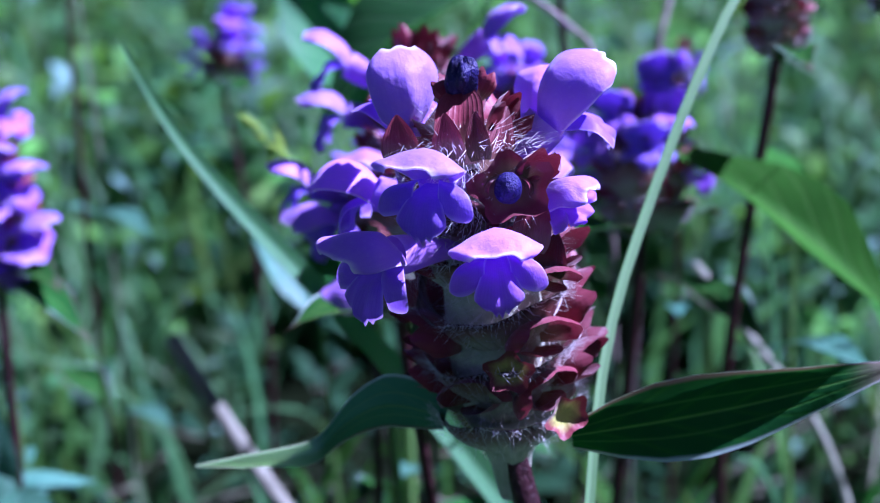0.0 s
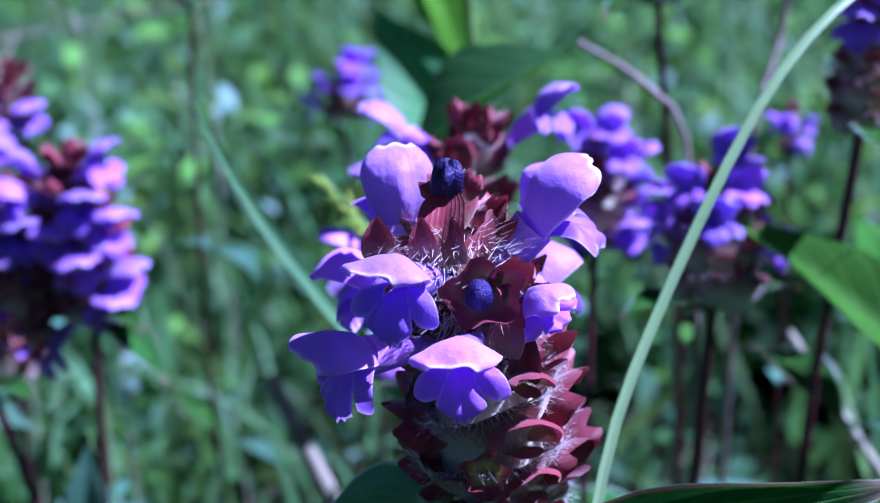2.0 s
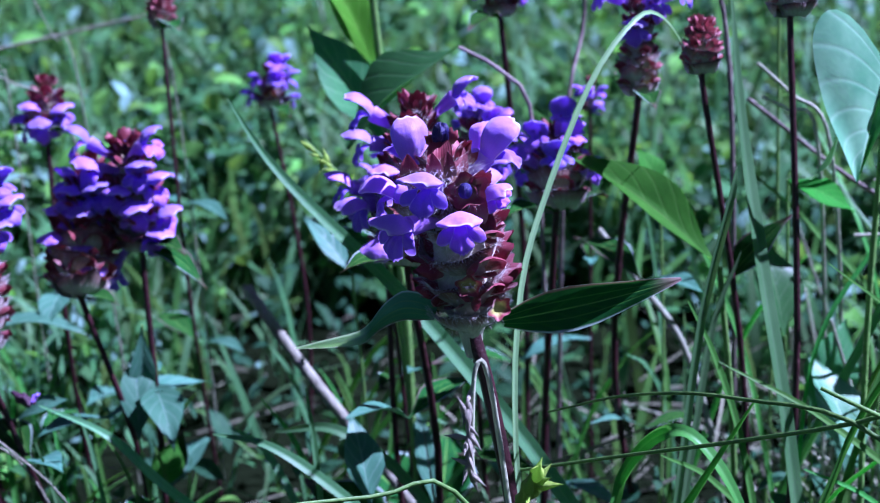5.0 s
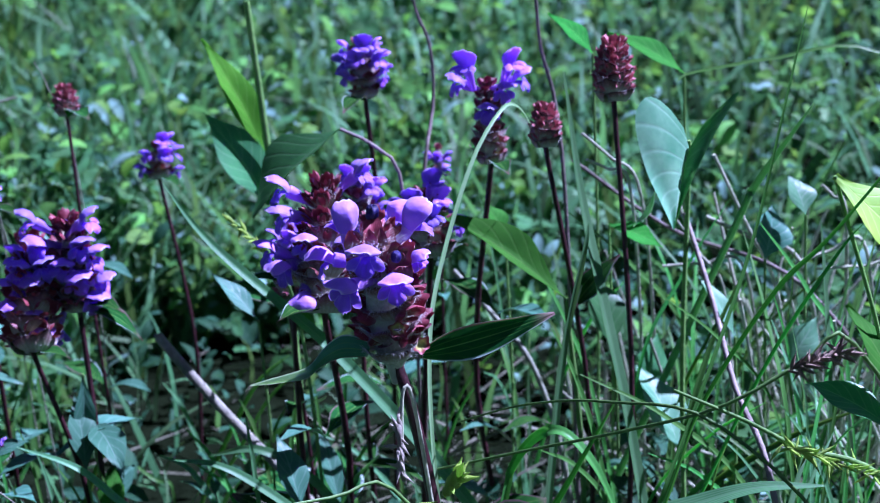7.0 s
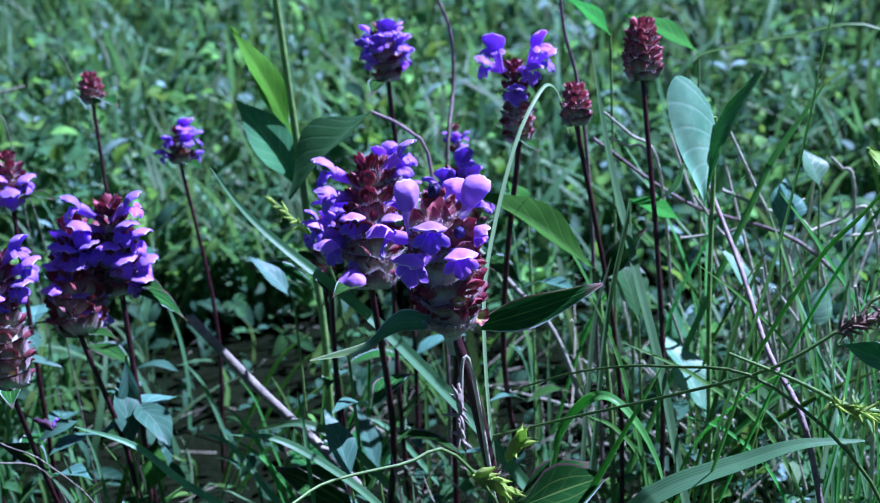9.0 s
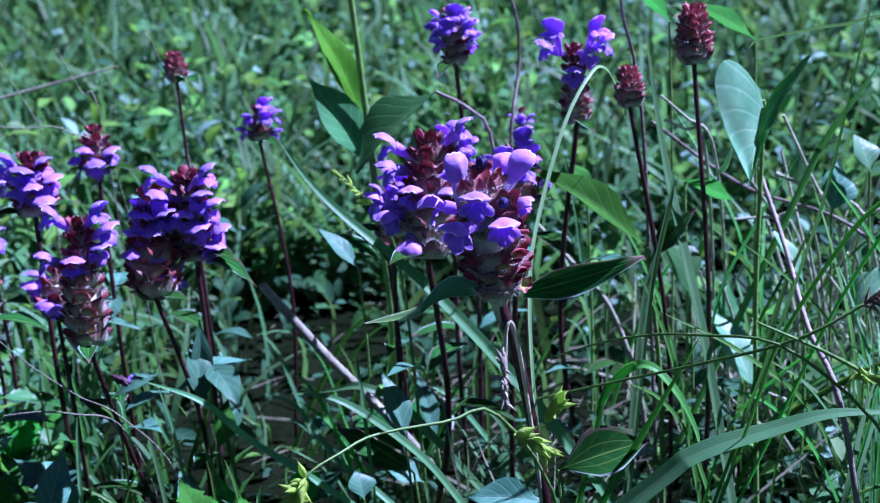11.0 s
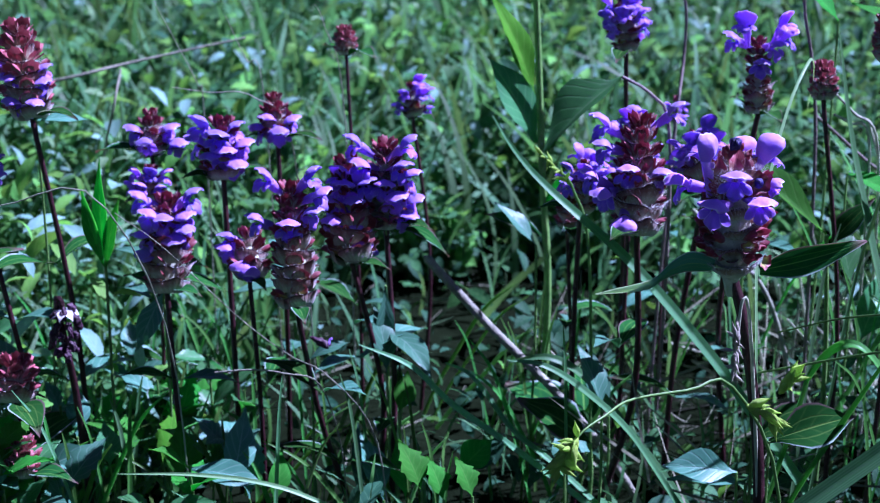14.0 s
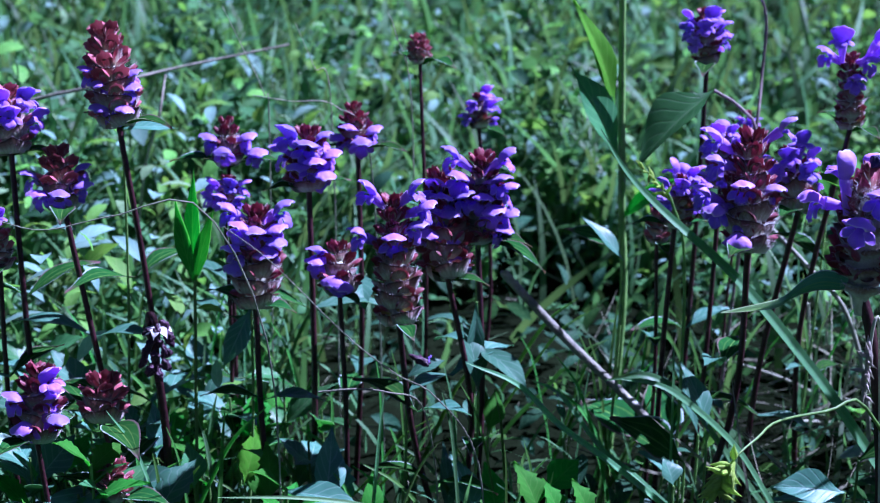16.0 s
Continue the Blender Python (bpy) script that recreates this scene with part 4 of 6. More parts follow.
selfheal((0.0541, 0.0560, 0.1400), (0.0545, 0.0590, 0.1525), (0.0520, 0.035, 0), 6, red=True, seed=38, label="red selfheal spike of hairy calyces, maroon stem", size=1.2, leaves=False)
selfheal((0.0379, 0.0600, 0.1285), (0.0380, 0.0625, 0.1370), (0.047, 0.055, 0), 4, red=True, seed=39, label="small red selfheal spike of hairy calyces", size=1.0, leaves=False)

# a fallen floret, withered on a stem leaf
wf = thing("withered_floret", (-0.1000, 0.0450, 0.0640), "withered violet floret fallen on a leaf", "flower")
part("bud", BUD_DEAD, wf, "", aim(70, -20) @ Matrix.Diagonal((0.9, 2.0, 0.7, 1)))
part("lower_lip", PLAIN["lip"][0], wf, "crumpled violet petal", Matrix.Translation((0.0022, 0, 0.0012)) @ aim(100, -50, 40) @ Matrix.Scale(0.4, 4))

# a nodding withered spike with pale dry sepals
w0 = thing("withered_flower", (-0.1640, 0.050, 0), "nodding withered dark purple flower spike", "flower")
ow = np.array(w0.location)
part("stem", stem_mesh(np.array([[-0.164, 0.050, 0], [-0.1665, 0.048, 0.045], [-0.1705, 0.047, 0.073], [-0.1695, 0.046, 0.076], [-0.1684, 0.046, 0.071]]) - ow, 0.0011, 0.0008, STEM), w0, "dark bent stem")
wr = np.random.RandomState(6)
for i in range(26):
    r = 0.0036 * math.sin(0.6 + 2.2 * i / 25)
    c = Vector((-0.1684 + r * math.cos(i * 2.4), 0.0455 + r * math.sin(i * 2.4), 0.0735 - 0.00052 * i)) - Vector(ow) + Vector(wr.normal(0, 0.0006, 3))
    part("bud", BUD_DEAD, w0, "withered purple-black bud", Matrix.Translation(c) @ aim(math.degrees(i * 2.4) + 90, wr.uniform(-75, -20)) @ Matrix.Diagonal((wr.uniform(0.5, 0.9), wr.uniform(0.9, 1.5), wr.uniform(0.5, 0.8), 1)))
for i in range(7):
    az = i * 0.9
    d = np.array([math.cos(az), math.sin(az), -0.55])
    leaf_part(w0, np.array([-0.1684, 0.0455, 0.0735]), np.array([-0.1684, 0.0455, 0.0735]) + d * 0.0042, 0.0024, HAIR, (0, -0.3, 0.9), 0.15, 0.2, 0.05, "pale dry sepal", "sepal", seed=i)


# ---- grass blades ----
def blade(pts, width, mat, label, name="grass", up=(0.62, -0.62, 0.48), taper=0.35, foot=True, fold=0.35, group="", owner=None):
    """A long leaf blade through the points, widest at its foot, with a keeled section."""
    pts = np.asarray(pts, float)
    if foot:
        d = pts[-1] - pts[-2]
        low = pts[-1] + d * (pts[-1][2] / max(1e-3, -d[2])) if d[2] < -0.004 else np.array([pts[-1][0], pts[-1][1] + 0.004, 0.0])
        low[2] = -0.003
        pts = np.vstack([pts, low])
    ob = owner or thing(name, pts[-1], label, "grass", group)
    n = 34
    c = spline(pts, n) - np.array(ob.location)
    t = np.gradient(c, axis=0)
    t /= np.linalg.norm(t, axis=1)[:, None]
    up = np.asarray(up, float)
    s = np.cross(t, up)
    s /= np.linalg.norm(s, axis=1)[:, None]
    nn = np.cross(s, t)
    v = np.linspace(0, 1, n)
    w = width / 2 * np.clip(v / taper, 0.02, 1) ** 0.6
    U = np.linspace(-1, 1, 7)
    p = c[:, None] + (w[:, None] * U)[..., None] * s[:, None] + (np.abs(U) * w[:, None] * fold)[..., None] * nn[:, None]
    g = Geo()
    uv = np.stack(np.meshgrid(np.linspace(0, 1, 7), 1 - v), -1)
    g.grid(p, uv)
    g.grid((p - nn[:, None] * 0.0001)[:, ::-1], uv)
    part("blade", g.mesh("blade", mat), ob)
    return ob


GB = "grass blades among the flowers"
blade([(-0.0539, 0.053, 0.1253), (-0.0470, 0.051, 0.1150), (-0.0376, 0.048, 0.1054), (-0.0167, 0.040, 0.0878), (0.0026, 0.034, 0.0665), (0.0141, 0.030, 0.0517)], 0.0032, GRASS_BLUE, "long blue-green grass blade leaning behind the flower", up=(0.0, -0.66, 0.66), taper=0.6, fold=0.3, group=GB)
blade([(0.0382, 0.075, 0.1226), (0.0345, 0.060, 0.1340), (0.0305, 0.048, 0.1415), (0.0262, 0.039, 0.1425), (0.0190, 0.028, 0.1338), (0.0118, 0.016, 0.1166), (0.0080, 0.007, 0.1020), (0.0074, -0.001, 0.080), (0.0096, -0.0046, 0.045)], 0.0011, GRASS_PALE, "pale arching grass blade with a drooping tip", taper=0.5, group=GB)
blade([(0.0433, 0.068, 0.1456), (0.0456, 0.058, 0.1200), (0.0493, 0.046, 0.0953), (0.0532, 0.036, 0.0734), (0.0565, 0.030, 0.0502)], 0.0034, GRASS_BLUE, "upright blue-green grass blade", group=GB)
blade([(0.0462, 0.060, 0.0930), (0.0409, 0.055, 0.0796), (0.0378, 0.050, 0.0615), (0.0353, 0.045, 0.0434)], 0.0018, GRASS_BLUE, "broad green grass blade", group=GB)
blade([(0.0913, 0.020, 0.1664), (0.0858, 0.015, 0.1470), (0.0781, 0.010, 0.1176), (0.0680, 0.0, 0.0948), (0.0557, -0.010, 0.0686)], 0.0010, GRASS, "thin upright green grass blade", group=GB)
blade([(0.1060, -0.020, 0.1500), (0.0873, -0.020, 0.1272), (0.0764, -0.020, 0.1161), (0.0621, -0.020, 0.0928), (0.0553, -0.020, 0.0733)], 0.0012, GRASS, "leaning green grass blade", group=GB)
blade([(0.0475, 0.0, 0.0868), (0.0351, 0.0, 0.0653), (0.0258, 0.0, 0.0490), (0.0190, 0.0, 0.0354)], 0.0022, GRASS, "short green grass blade with a pale tip", group=GB)
blade([(0.0876, -0.02, 0.0736), (0.0735, -0.02, 0.0738), (0.0609, -0.02, 0.0707), (0.0432, -0.02, 0.0652), (0.03, -0.02, 0.0552)], 0.0050, GRASS_BLUE, "wide arching blue-green grass blade", up=(0, -0.5, 0.86), taper=0.55, fold=0.2, group=GB)
blade([(0.0476, 0.0, 0.0559), (0.0462, 0.003, 0.0621), (0.0421, 0.005, 0.0704), (0.0363, 0.008, 0.0761), (0.0304, 0.010, 0.0745), (0.0249, 0.010, 0.0675), (0.0223, 0.010, 0.0569)], 0.0024, GRASS, "hooked green grass blade", taper=0.3, group=GB)
blade([(-0.1530, 0.020, 0.0372), (-0.1318, 0.020, 0.0366), (-0.1132, 0.020, 0.0335), (-0.095, 0.022, 0.025)], 0.0012, GRASS_PALE, "pale low grass blade", group=GB)
blade([(-0.0640, 0.070, 0.0480), (-0.0560, 0.068, 0.0440), (-0.0450, 0.060, 0.0310), (-0.0330, 0.055, 0.0220)], 0.0020, GRASS_BLUE, "curved blue-green grass blade low in the sward", group=GB)
blade([(-0.0480, 0.050, 0.0560), (-0.0360, 0.050, 0.0570), (-0.0250, 0.050, 0.0500), (-0.0160, 0.050, 0.0390)], 0.0026, GRASS_BLUE, "curved blue-green grass blade low in the sward", group=GB)
blade([(0.0440, 0.021, 0.1200), (0.0428, 0.020, 0.1139), (0.0380, 0.020, 0.0914), (0.0343, 0.020, 0.0590)], 0.0019, GRASS_BLUE, "upright blue-green grass blade", group=GB)
blade([(0.0990, -0.003, 0.1250), (0.0943, 0.0, 0.1176), (0.0799, 0.0, 0.0942), (0.0654, 0.0, 0.0631)], 0.0011, GRASS, "thin leaning green grass blade", group=GB)
blade([(0.1053, 0.070, 0.1344), (0.0906, 0.070, 0.1137), (0.0848, 0.070, 0.1012)], 0.0026, GRASS_BLUE, "leaning blue-green grass blade", group=GB)
blade([(0.0740, 0.088, 0.1375), (0.0774, 0.090, 0.1392), (0.0882, 0.090, 0.1409), (0.0992, 0.090, 0.1422), (0.127, 0.090, 0.1425), (0.165, 0.090, 0.110)], 0.0012, GRASS, "thin green grass stalk arching across", up=(0, -0.5, 0.86), group=GB)
blade([(-0.0519, 0.020, 0.0683), (-0.0420, 0.020, 0.0665), (-0.0323, 0.020, 0.0603), (-0.0200, 0.020, 0.0490), (-0.0096, 0.020, 0.0342)], 0.0022, GRASS_BLUE, "curved blue-green grass blade", group=GB)
blade([(-0.0900, 0.030, 0.0690), (-0.0763, 0.030, 0.0628), (-0.0648, 0.030, 0.0515), (-0.0452, 0.030, 0.0365)], 0.0020, GRASS_BLUE, "curved blue-green grass blade", group=GB)
blade([(-0.0360, 0.030, 0.0740), (-0.0352, 0.030, 0.0640), (-0.0346, 0.030, 0.0528)], 0.0013, GRASS_BLUE, "pale upright grass blade", group=GB)
gr = np.random.RandomState(77)
for i in range(12):
    cx, cy = gr.uniform(0.022, 0.12), gr.uniform(0.0, 0.13)
    tuft = thing("grass_tuft", (cx, cy, -0.003), "tuft of green grass beside the flowers", "grass", "grass tufts")
    for j in range(5):
        x0, y0 = cx + gr.normal(0, 0.004), cy + gr.normal(0, 0.004)
        h, a = gr.uniform(0.05, 0.115), gr.uniform(-0.5, 0.6)
        bend = gr.uniform(-0.02, 0.05) * (1 if gr.rand() < 0.7 else -1)
        top = np.array([x0 + a * h * 0.45 + bend, y0 + gr.uniform(-0.02, 0.03), h])
        mid = np.array([x0 + a * h * 0.22 + bend * 0.2, y0 + gr.uniform(-0.006, 0.006), h * 0.62])
        blade([top, (top + mid) / 2 + [0, 0, 0.004], mid, np.array([x0, y0, 0.01])], gr.uniform(0.0008, 0.0020), (GRASS, GRASS, GRASS_BLUE, GRASS)[gr.randint(4)], "", owner=tuft)
for i in range(22):
    cx, cy = gr.uniform(-0.20, 0.01), gr.uniform(0.035, 0.15)
    tuft = thing("grass_tuft", (cx, cy, -0.003), "low tuft of thin green grass", "grass", "grass tufts")
    for j in range(5):
        x0, y0 = cx + gr.normal(0, 0.006), cy + gr.normal(0, 0.006)
        h = gr.uniform(0.025, 0.06)
        d = gr.uniform(-0.03, 0.03)
        blade([(x0 + d, y0, h), (x0 + d * 0.6, y0, h * 0.8), (x0 + d * 0.2, y0, h * 0.4), (x0, y0, 0.008)], gr.uniform(0.0008, 0.0018), (GRASS, GRASS, GRASS_BLUE)[gr.randint(3)], "", owner=tuft)


def stalk(name, pts, r0, r1, mat, label, category, partname, seg=7, n=26, group=""):
    ob = thing(name, pts[-1], label, category, group)
    g = Geo()
    g.tube(spline(np.asarray(pts, float) - np.asarray(pts[-1], float), n), np.linspace(r0, r1, n), seg)
    part(partname, g.mesh(partname, mat), ob)
    return ob


def grains(ob, pts, count, length, spread, mat, rs, name="seed_spikelet", fat=1.0):
    """Small pointed grains set along a line, each a part."""
    o = np.array(ob.location)
    c = spline(np.asarray(pts, float), 30)
    g = Geo()
    s = np.linspace(0, 1, 6)
    g.tube(np.stack([0 * s, 0 * s, s], -1), np.array([0.05, 0.17, 0.19, 0.12, 0.05, 0.006]) * fat, 6)
    me = g.mesh(name, mat)
    for k in range(count):
        i = min(28, int(k / count * 29))
        t = unit(c[i + 1] - c[i])
        d = unit(t + rs.normal(0, spread, 3))
        L = length * rs.uniform(0.7, 1.2)
        m = Matrix.Translation(c[i] - o) @ Vector((0, 0, 1)).rotation_difference(Vector(d)).to_matrix().to_4x4() @ Matrix.Scale(L, 4)
        part(name, me, ob, "", m)


sr = np.random.RandomState(5)
a = stalk("sedge", [(-0.0467, -0.046, 0.0683), (-0.0426, -0.044, 0.0755), (-0.0359, -0.038, 0.0775), (-0.0286, -0.030, 0.0779), (-0.0128, -0.020, 0.0760), (-0.0017, -0.014, 0.0748), (0.012, -0.012, 0.05), (0.018, -0.010, 0.0)], 0.0002, 0.0005, STEM_GREEN, "trailing green sedge stalk with yellow seed spikes", "sedge", "stalk")
grains(a, [(-0.0432, -0.0445, 0.0752), (-0.0455, -0.0455, 0.0720), (-0.0472, -0.046, 0.0678)], 40, 0.0052, 0.75, SEED, sr, fat=0.8)
grains(a, [(0.0020, -0.0165, 0.0705), (0.0060, -0.0170, 0.0690), (0.0100, -0.0165, 0.0655)], 13, 0.0060, 0.45, SEED, sr, fat=0.95)
grains(a, [(0.0095, -0.0170, 0.0735), (0.0125, -0.0170, 0.0790)], 13, 0.0060, 0.45, SEED, sr, fat=0.95)
b = stalk("sedge", [(0.0549, -0.030, 0.1002), (0.0692, -0.030, 0.0930), (0.0804, -0.030, 0.0865), (0.0974, -0.030, 0.0790), (0.125, -0.028, 0.045), (0.135, -0.025, 0.0)], 0.0003, 0.0009, STEM_GREEN, "green sedge stalk hung with seed spikes", "sedge", "stalk")
grains(b, [(0.0760, -0.031, 0.0880), (0.0850, -0.031, 0.0845), (0.1000, -0.031, 0.0780)], 80, 0.0046, 0.95, SEED, sr, fat=0.36)
c = stalk("sedge", [(0.0049, 0.0, 0.0715), (0.0264, -0.010, 0.0799), (0.0439, -0.020, 0.0873), (0.0640, -0.030, 0.0962), (0.0800, -0.030, 0.1048), (0.0900, -0.028, 0.1080), (0.11, -0.02, 0.07), (0.12, -0.01, 0.0)], 0.0003, 0.0005, STEM_GREEN, "thin sedge stalk with a brown seed head", "sedge", "stalk")
grains(c, [(0.0770, -0.031, 0.1035), (0.0830, -0.031, 0.1055), (0.0890, -0.030, 0.1065)], 56, 0.0042, 1.0, SEED_DRY, sr, fat=0.5)
stalk("grass_stalk", [(0.0130, 0.0, 0.0829), (0.0275, -0.010, 0.0904), (0.0437, -0.020, 0.0942), (0.0641, -0.030, 0.0921), (0.09, -0.03, 0.06), (0.10, -0.03, 0.0)], 0.0002, 0.0005, STEM_GREEN, "thin arching green grass stalk", "grass", "stalk")
d = stalk("dry_grass_head", [(0.0012, -0.008, 0.0730), (0.0010, -0.0075, 0.0800), (0.0018, -0.006, 0.0930), (0.0045, -0.005, 0.0860), (0.0105, -0.007, 0.03), (0.011, -0.007, 0.0)], 0.0003, 0.0006, STRAW, "dry hanging grass head caught on the stem", "grass", "stalk")
grains(d, [(0.0005, -0.0078, 0.0880), (0.0002, -0.0080, 0.0800), (0.0010, -0.0082, 0.0735)], 26, 0.0044, 0.7, SEED_PALE, sr, fat=0.7)

e = stalk("sedge", [(-0.0412, 0.062, 0.1150), (-0.0350, 0.062, 0.1085), (-0.0300, 0.062, 0.1025), (-0.0240, 0.064, 0.080), (-0.020, 0.066, 0.0)], 0.0003, 0.0005, STEM_GREEN, "slim yellow-green sprig of small buds behind the flower", "sprig", "stalk")
grains(e, [(-0.0310, 0.0615, 0.1038), (-0.0350, 0.0615, 0.1085), (-0.0405, 0.0615, 0.1140)], 16, 0.0034, 0.8, SEED, sr, fat=0.8)

# ---- sticks, twigs and dry stalks ----
stalk("fallen_stick", [(-0.0675, 0.1045, 0.0690), (-0.0656, 0.1027, 0.0670), (-0.0493, 0.090, 0.0519), (-0.0283, 0.075, 0.0340), (-0.010, 0.066, 0.012), (-0.003, 0.062, -0.002)], 0.0014, 0.0012, TWIG, "slanting grey-brown woody stick in the grass", "stick", "wood", 10)
stalk("dry_straw", [(0.0155, 0.110, 0.0826), (0.0253, 0.100, 0.0729), (0.0354, 0.090, 0.0612), (0.0430, 0.084, 0.035), (0.0460, 0.080, 0.0)], 0.0007, 0.0008, STRAW, "slanting bleached straw behind the flower", "straw", "stem")
stalk("twig", [(-0.42, 0.17, 0.0), (-0.31, 0.190, 0.062), (-0.228, 0.200, 0.0943), (-0.1853, 0.200, 0.1056), (-0.1668, 0.210, 0.1087), (-0.1275, 0.220, 0.1159)], 0.0009, 0.0004, TWIG, "long pale dead twig lying across the grass", "twig", "wood")
stalk("twig", [(-0.1702, 0.200, 0.1081), (-0.1721, 0.190, 0.0961), (-0.178, 0.200, 0.07), (-0.185, 0.23, 0.0)], 0.0004, 0.0006, TWIG, "forked pale dead twig", "twig", "wood")
stalk("dead_stem", [(0.0074, 0.120, 0.168), (0.0076, 0.120, 0.1555), (0.0113, 0.120, 0.1446), (0.0117, 0.120, 0.1289), (0.0081, 0.110, 0.1075), (0.006, 0.11, 0.05), (0.005, 0.11, 0.0)], 0.0004, 0.0006, PURPLE_STEM, "upright purple-grey dead stem", "stem", "wood")
stalk("dead_stem", [(0.0380, 0.090, 0.170), (0.0386, 0.090, 0.1592), (0.0397, 0.090, 0.1469), (0.0431, 0.090, 0.1321), (0.0450, 0.085, 0.1017), (0.047, 0.08, 0.0)], 0.0004, 0.0006, PURPLE_STEM, "upright purple-grey dead stem", "stem", "wood")
stalk("dead_stem", [(0.0718, 0.060, 0.1104), (0.0750, 0.040, 0.0950), (0.0769, 0.020, 0.0801), (0.0805, 0.0, 0.0681), (0.085, -0.01, 0.03), (0.087, -0.01, 0.0)], 0.0006, 0.0008, PURPLE_STEM, "slanting purple-grey dead stem", "stem", "wood")
stalk("dead_stem", [(0.0482, 0.100, 0.1153), (0.0753, 0.100, 0.0945), (0.1046, 0.080, 0.0851), (0.13, 0.07, 0.05), (0.15, 0.06, 0.0)], 0.0005, 0.0007, PURPLE_STEM, "leaning purple-grey dead stem", "stem", "wood")
for p0, p1, r in (((0.1063, 0.09, 0.0867), (0.1250, 0.09, 0.0908), 0.0006), ((0.1122, 0.09, 0.0849), (0.1367, 0.09, 0.0834), 0.0005),
                  ((0.0708, 0.09, 0.0876), (0.0927, 0.09, 0.0862), 0.0005), ((0.0843, 0.09, 0.1176), (0.1019, 0.09, 0.0782), 0.0006),
                  ((0.0498, 0.09, 0.1248), (0.0646, 0.09, 0.1097), 0.0005), ((0.0509, 0.09, 0.1177), (0.0621, 0.09, 0.1105), 0.0005),
                  ((0.0824, 0.09, 0.1008), (0.1083, 0.09, 0.0859), 0.0007), ((0.1055, 0.09, 0.0967), (0.1018, 0.09, 0.0809), 0.0004),
                  ((0.1130, 0.09, 0.1081), (0.1196, 0.09, 0.0998), 0.0006), ((0.0747, 0.09, 0.1000), (0.0875, 0.09, 0.0791), 0.0005)):
    p0, p1 = np.array(p0), np.array(p1)
    d = p1 - p0
    stalk("dry_straw", [p0, p0 + d * 0.5 + [0, 0.001, 0.0006], p1, p1 + [d[0] * 0.3, 0.004, -0.04], p1 + [d[0] * 0.45, 0.006, -p1[2]]], r * 0.8, r, STRAW, "thick bleached straw fallen among the grass", "straw", "stem", 7)
dr = np.random.RandomState(21)
for i in range(125):
    x0, y0 = (dr.uniform(0.055, 0.16), dr.uniform(0.06, 0.17)) if i < 45 else (dr.uniform(0.06, 0.17), dr.uniform(0.06, 0.17))
    a, L = dr.uniform(-1.3, 1.3), dr.uniform(0.03, 0.10)
    e = dr.uniform(0.1, 1.2)
    if i >= 90:
        x0, y0, L, e = dr.uniform(0.065, 0.16), dr.uniform(0.05, 0.15), dr.uniform(0.08, 0.125), dr.uniform(0.6, 1.15)
    p0 = np.array([x0, y0, 0.0])
    p1 = p0 + np.array([math.sin(a) * math.cos(e), dr.uniform(-0.3, 0.3), math.sin(e)]) * L
    if x0 < 0.095 and y0 < 0.115:
        continue
    stalk("dry_straw", [p1, (p0 + p1) / 2 + dr.normal(0, 0.002, 3), p0], 0.0004, dr.uniform(0.0005, 0.0010), STRAW, "bleached dry straw in the litter", "straw", "stem", 6, 10, "dry straws")

# ---- single broad leaves and leafy stems ----
def leafy(name, place, label, leaves, stem=None, stem_mat=None, category="leaf", stem_r=0.0007, teeth=0):
    """A leafy shoot: each row is base, tip, width, material, up, sag, fold."""
    ob = thing(name, place, label, category)
    o = np.asarray(place, float)
    if stem is not None:
        part("stem", stem_mesh(np.asarray(stem, float) - o, stem_r, stem_r * 0.8, stem_mat or STEM_GREEN), ob)
    for i, (b, t, w, mat, up, sag, fold) in enumerate(leaves):
        leaf_part(ob, b, t, w, mat, unit(up) + 0.7 * np.array(TO_SUN), sag, fold, 0.04, seed=i + 3, nu=11, nv=25 if teeth else 17, teeth=teeth)
    return ob


leafy("upright_shoot", (-0.030, 0.108, 0), "leafy shoot with tall bright green lance leaves", [
    ((-0.0350, 0.1126, 0.1180), (-0.0500, 0.1133, 0.1500), 0.0100, LEAF_LIME, (0.32, -1.03, -0.22), 0.05, 0.25),
    ((-0.0345, 0.1100, 0.1040), (-0.0505, 0.1080, 0.1310), 0.0150, LEAF_MID, (0.32, -1.03, -0.22), 0.05, 0.25),
    ((-0.0320, 0.108, 0.0850), (-0.0180, 0.100, 0.1000), 0.0070, LEAF_BRIGHT, (-0.3, -0.7, 0.5), 0.05, 0.25),
    ((-0.0320, 0.108, 0.0750), (-0.0500, 0.104, 0.0830), 0.0080, LEAF, (0.3, -0.7, 0.6), 0.08, 0.25)],
    [(-0.030, 0.108, 0), (-0.0296, 0.106, 0.0573), (-0.0319, 0.108, 0.0877), (-0.0338, 0.110, 0.1175), (-0.0369, 0.110, 0.160)], STEM_GREEN, "shoot", 0.0011)
leafy("broad_leaf_shoot", (0.004, 0.094, 0), "shoot with one big blue-green leaf on a red stalk", [
    ((-0.0130, 0.0885, 0.1290), (-0.0362, 0.0790, 0.1090), 0.0150, LEAF_MID, (-0.62, -0.60, 0.45), 0.05, 0.75)],
    [(0.004, 0.094, 0), (0.0045, 0.093, 0.06), (0.0025, 0.091, 0.112), (-0.0040, 0.0895, 0.1235), (-0.0130, 0.0885, 0.1290)], PURPLE_STEM, "shoot", 0.0005)
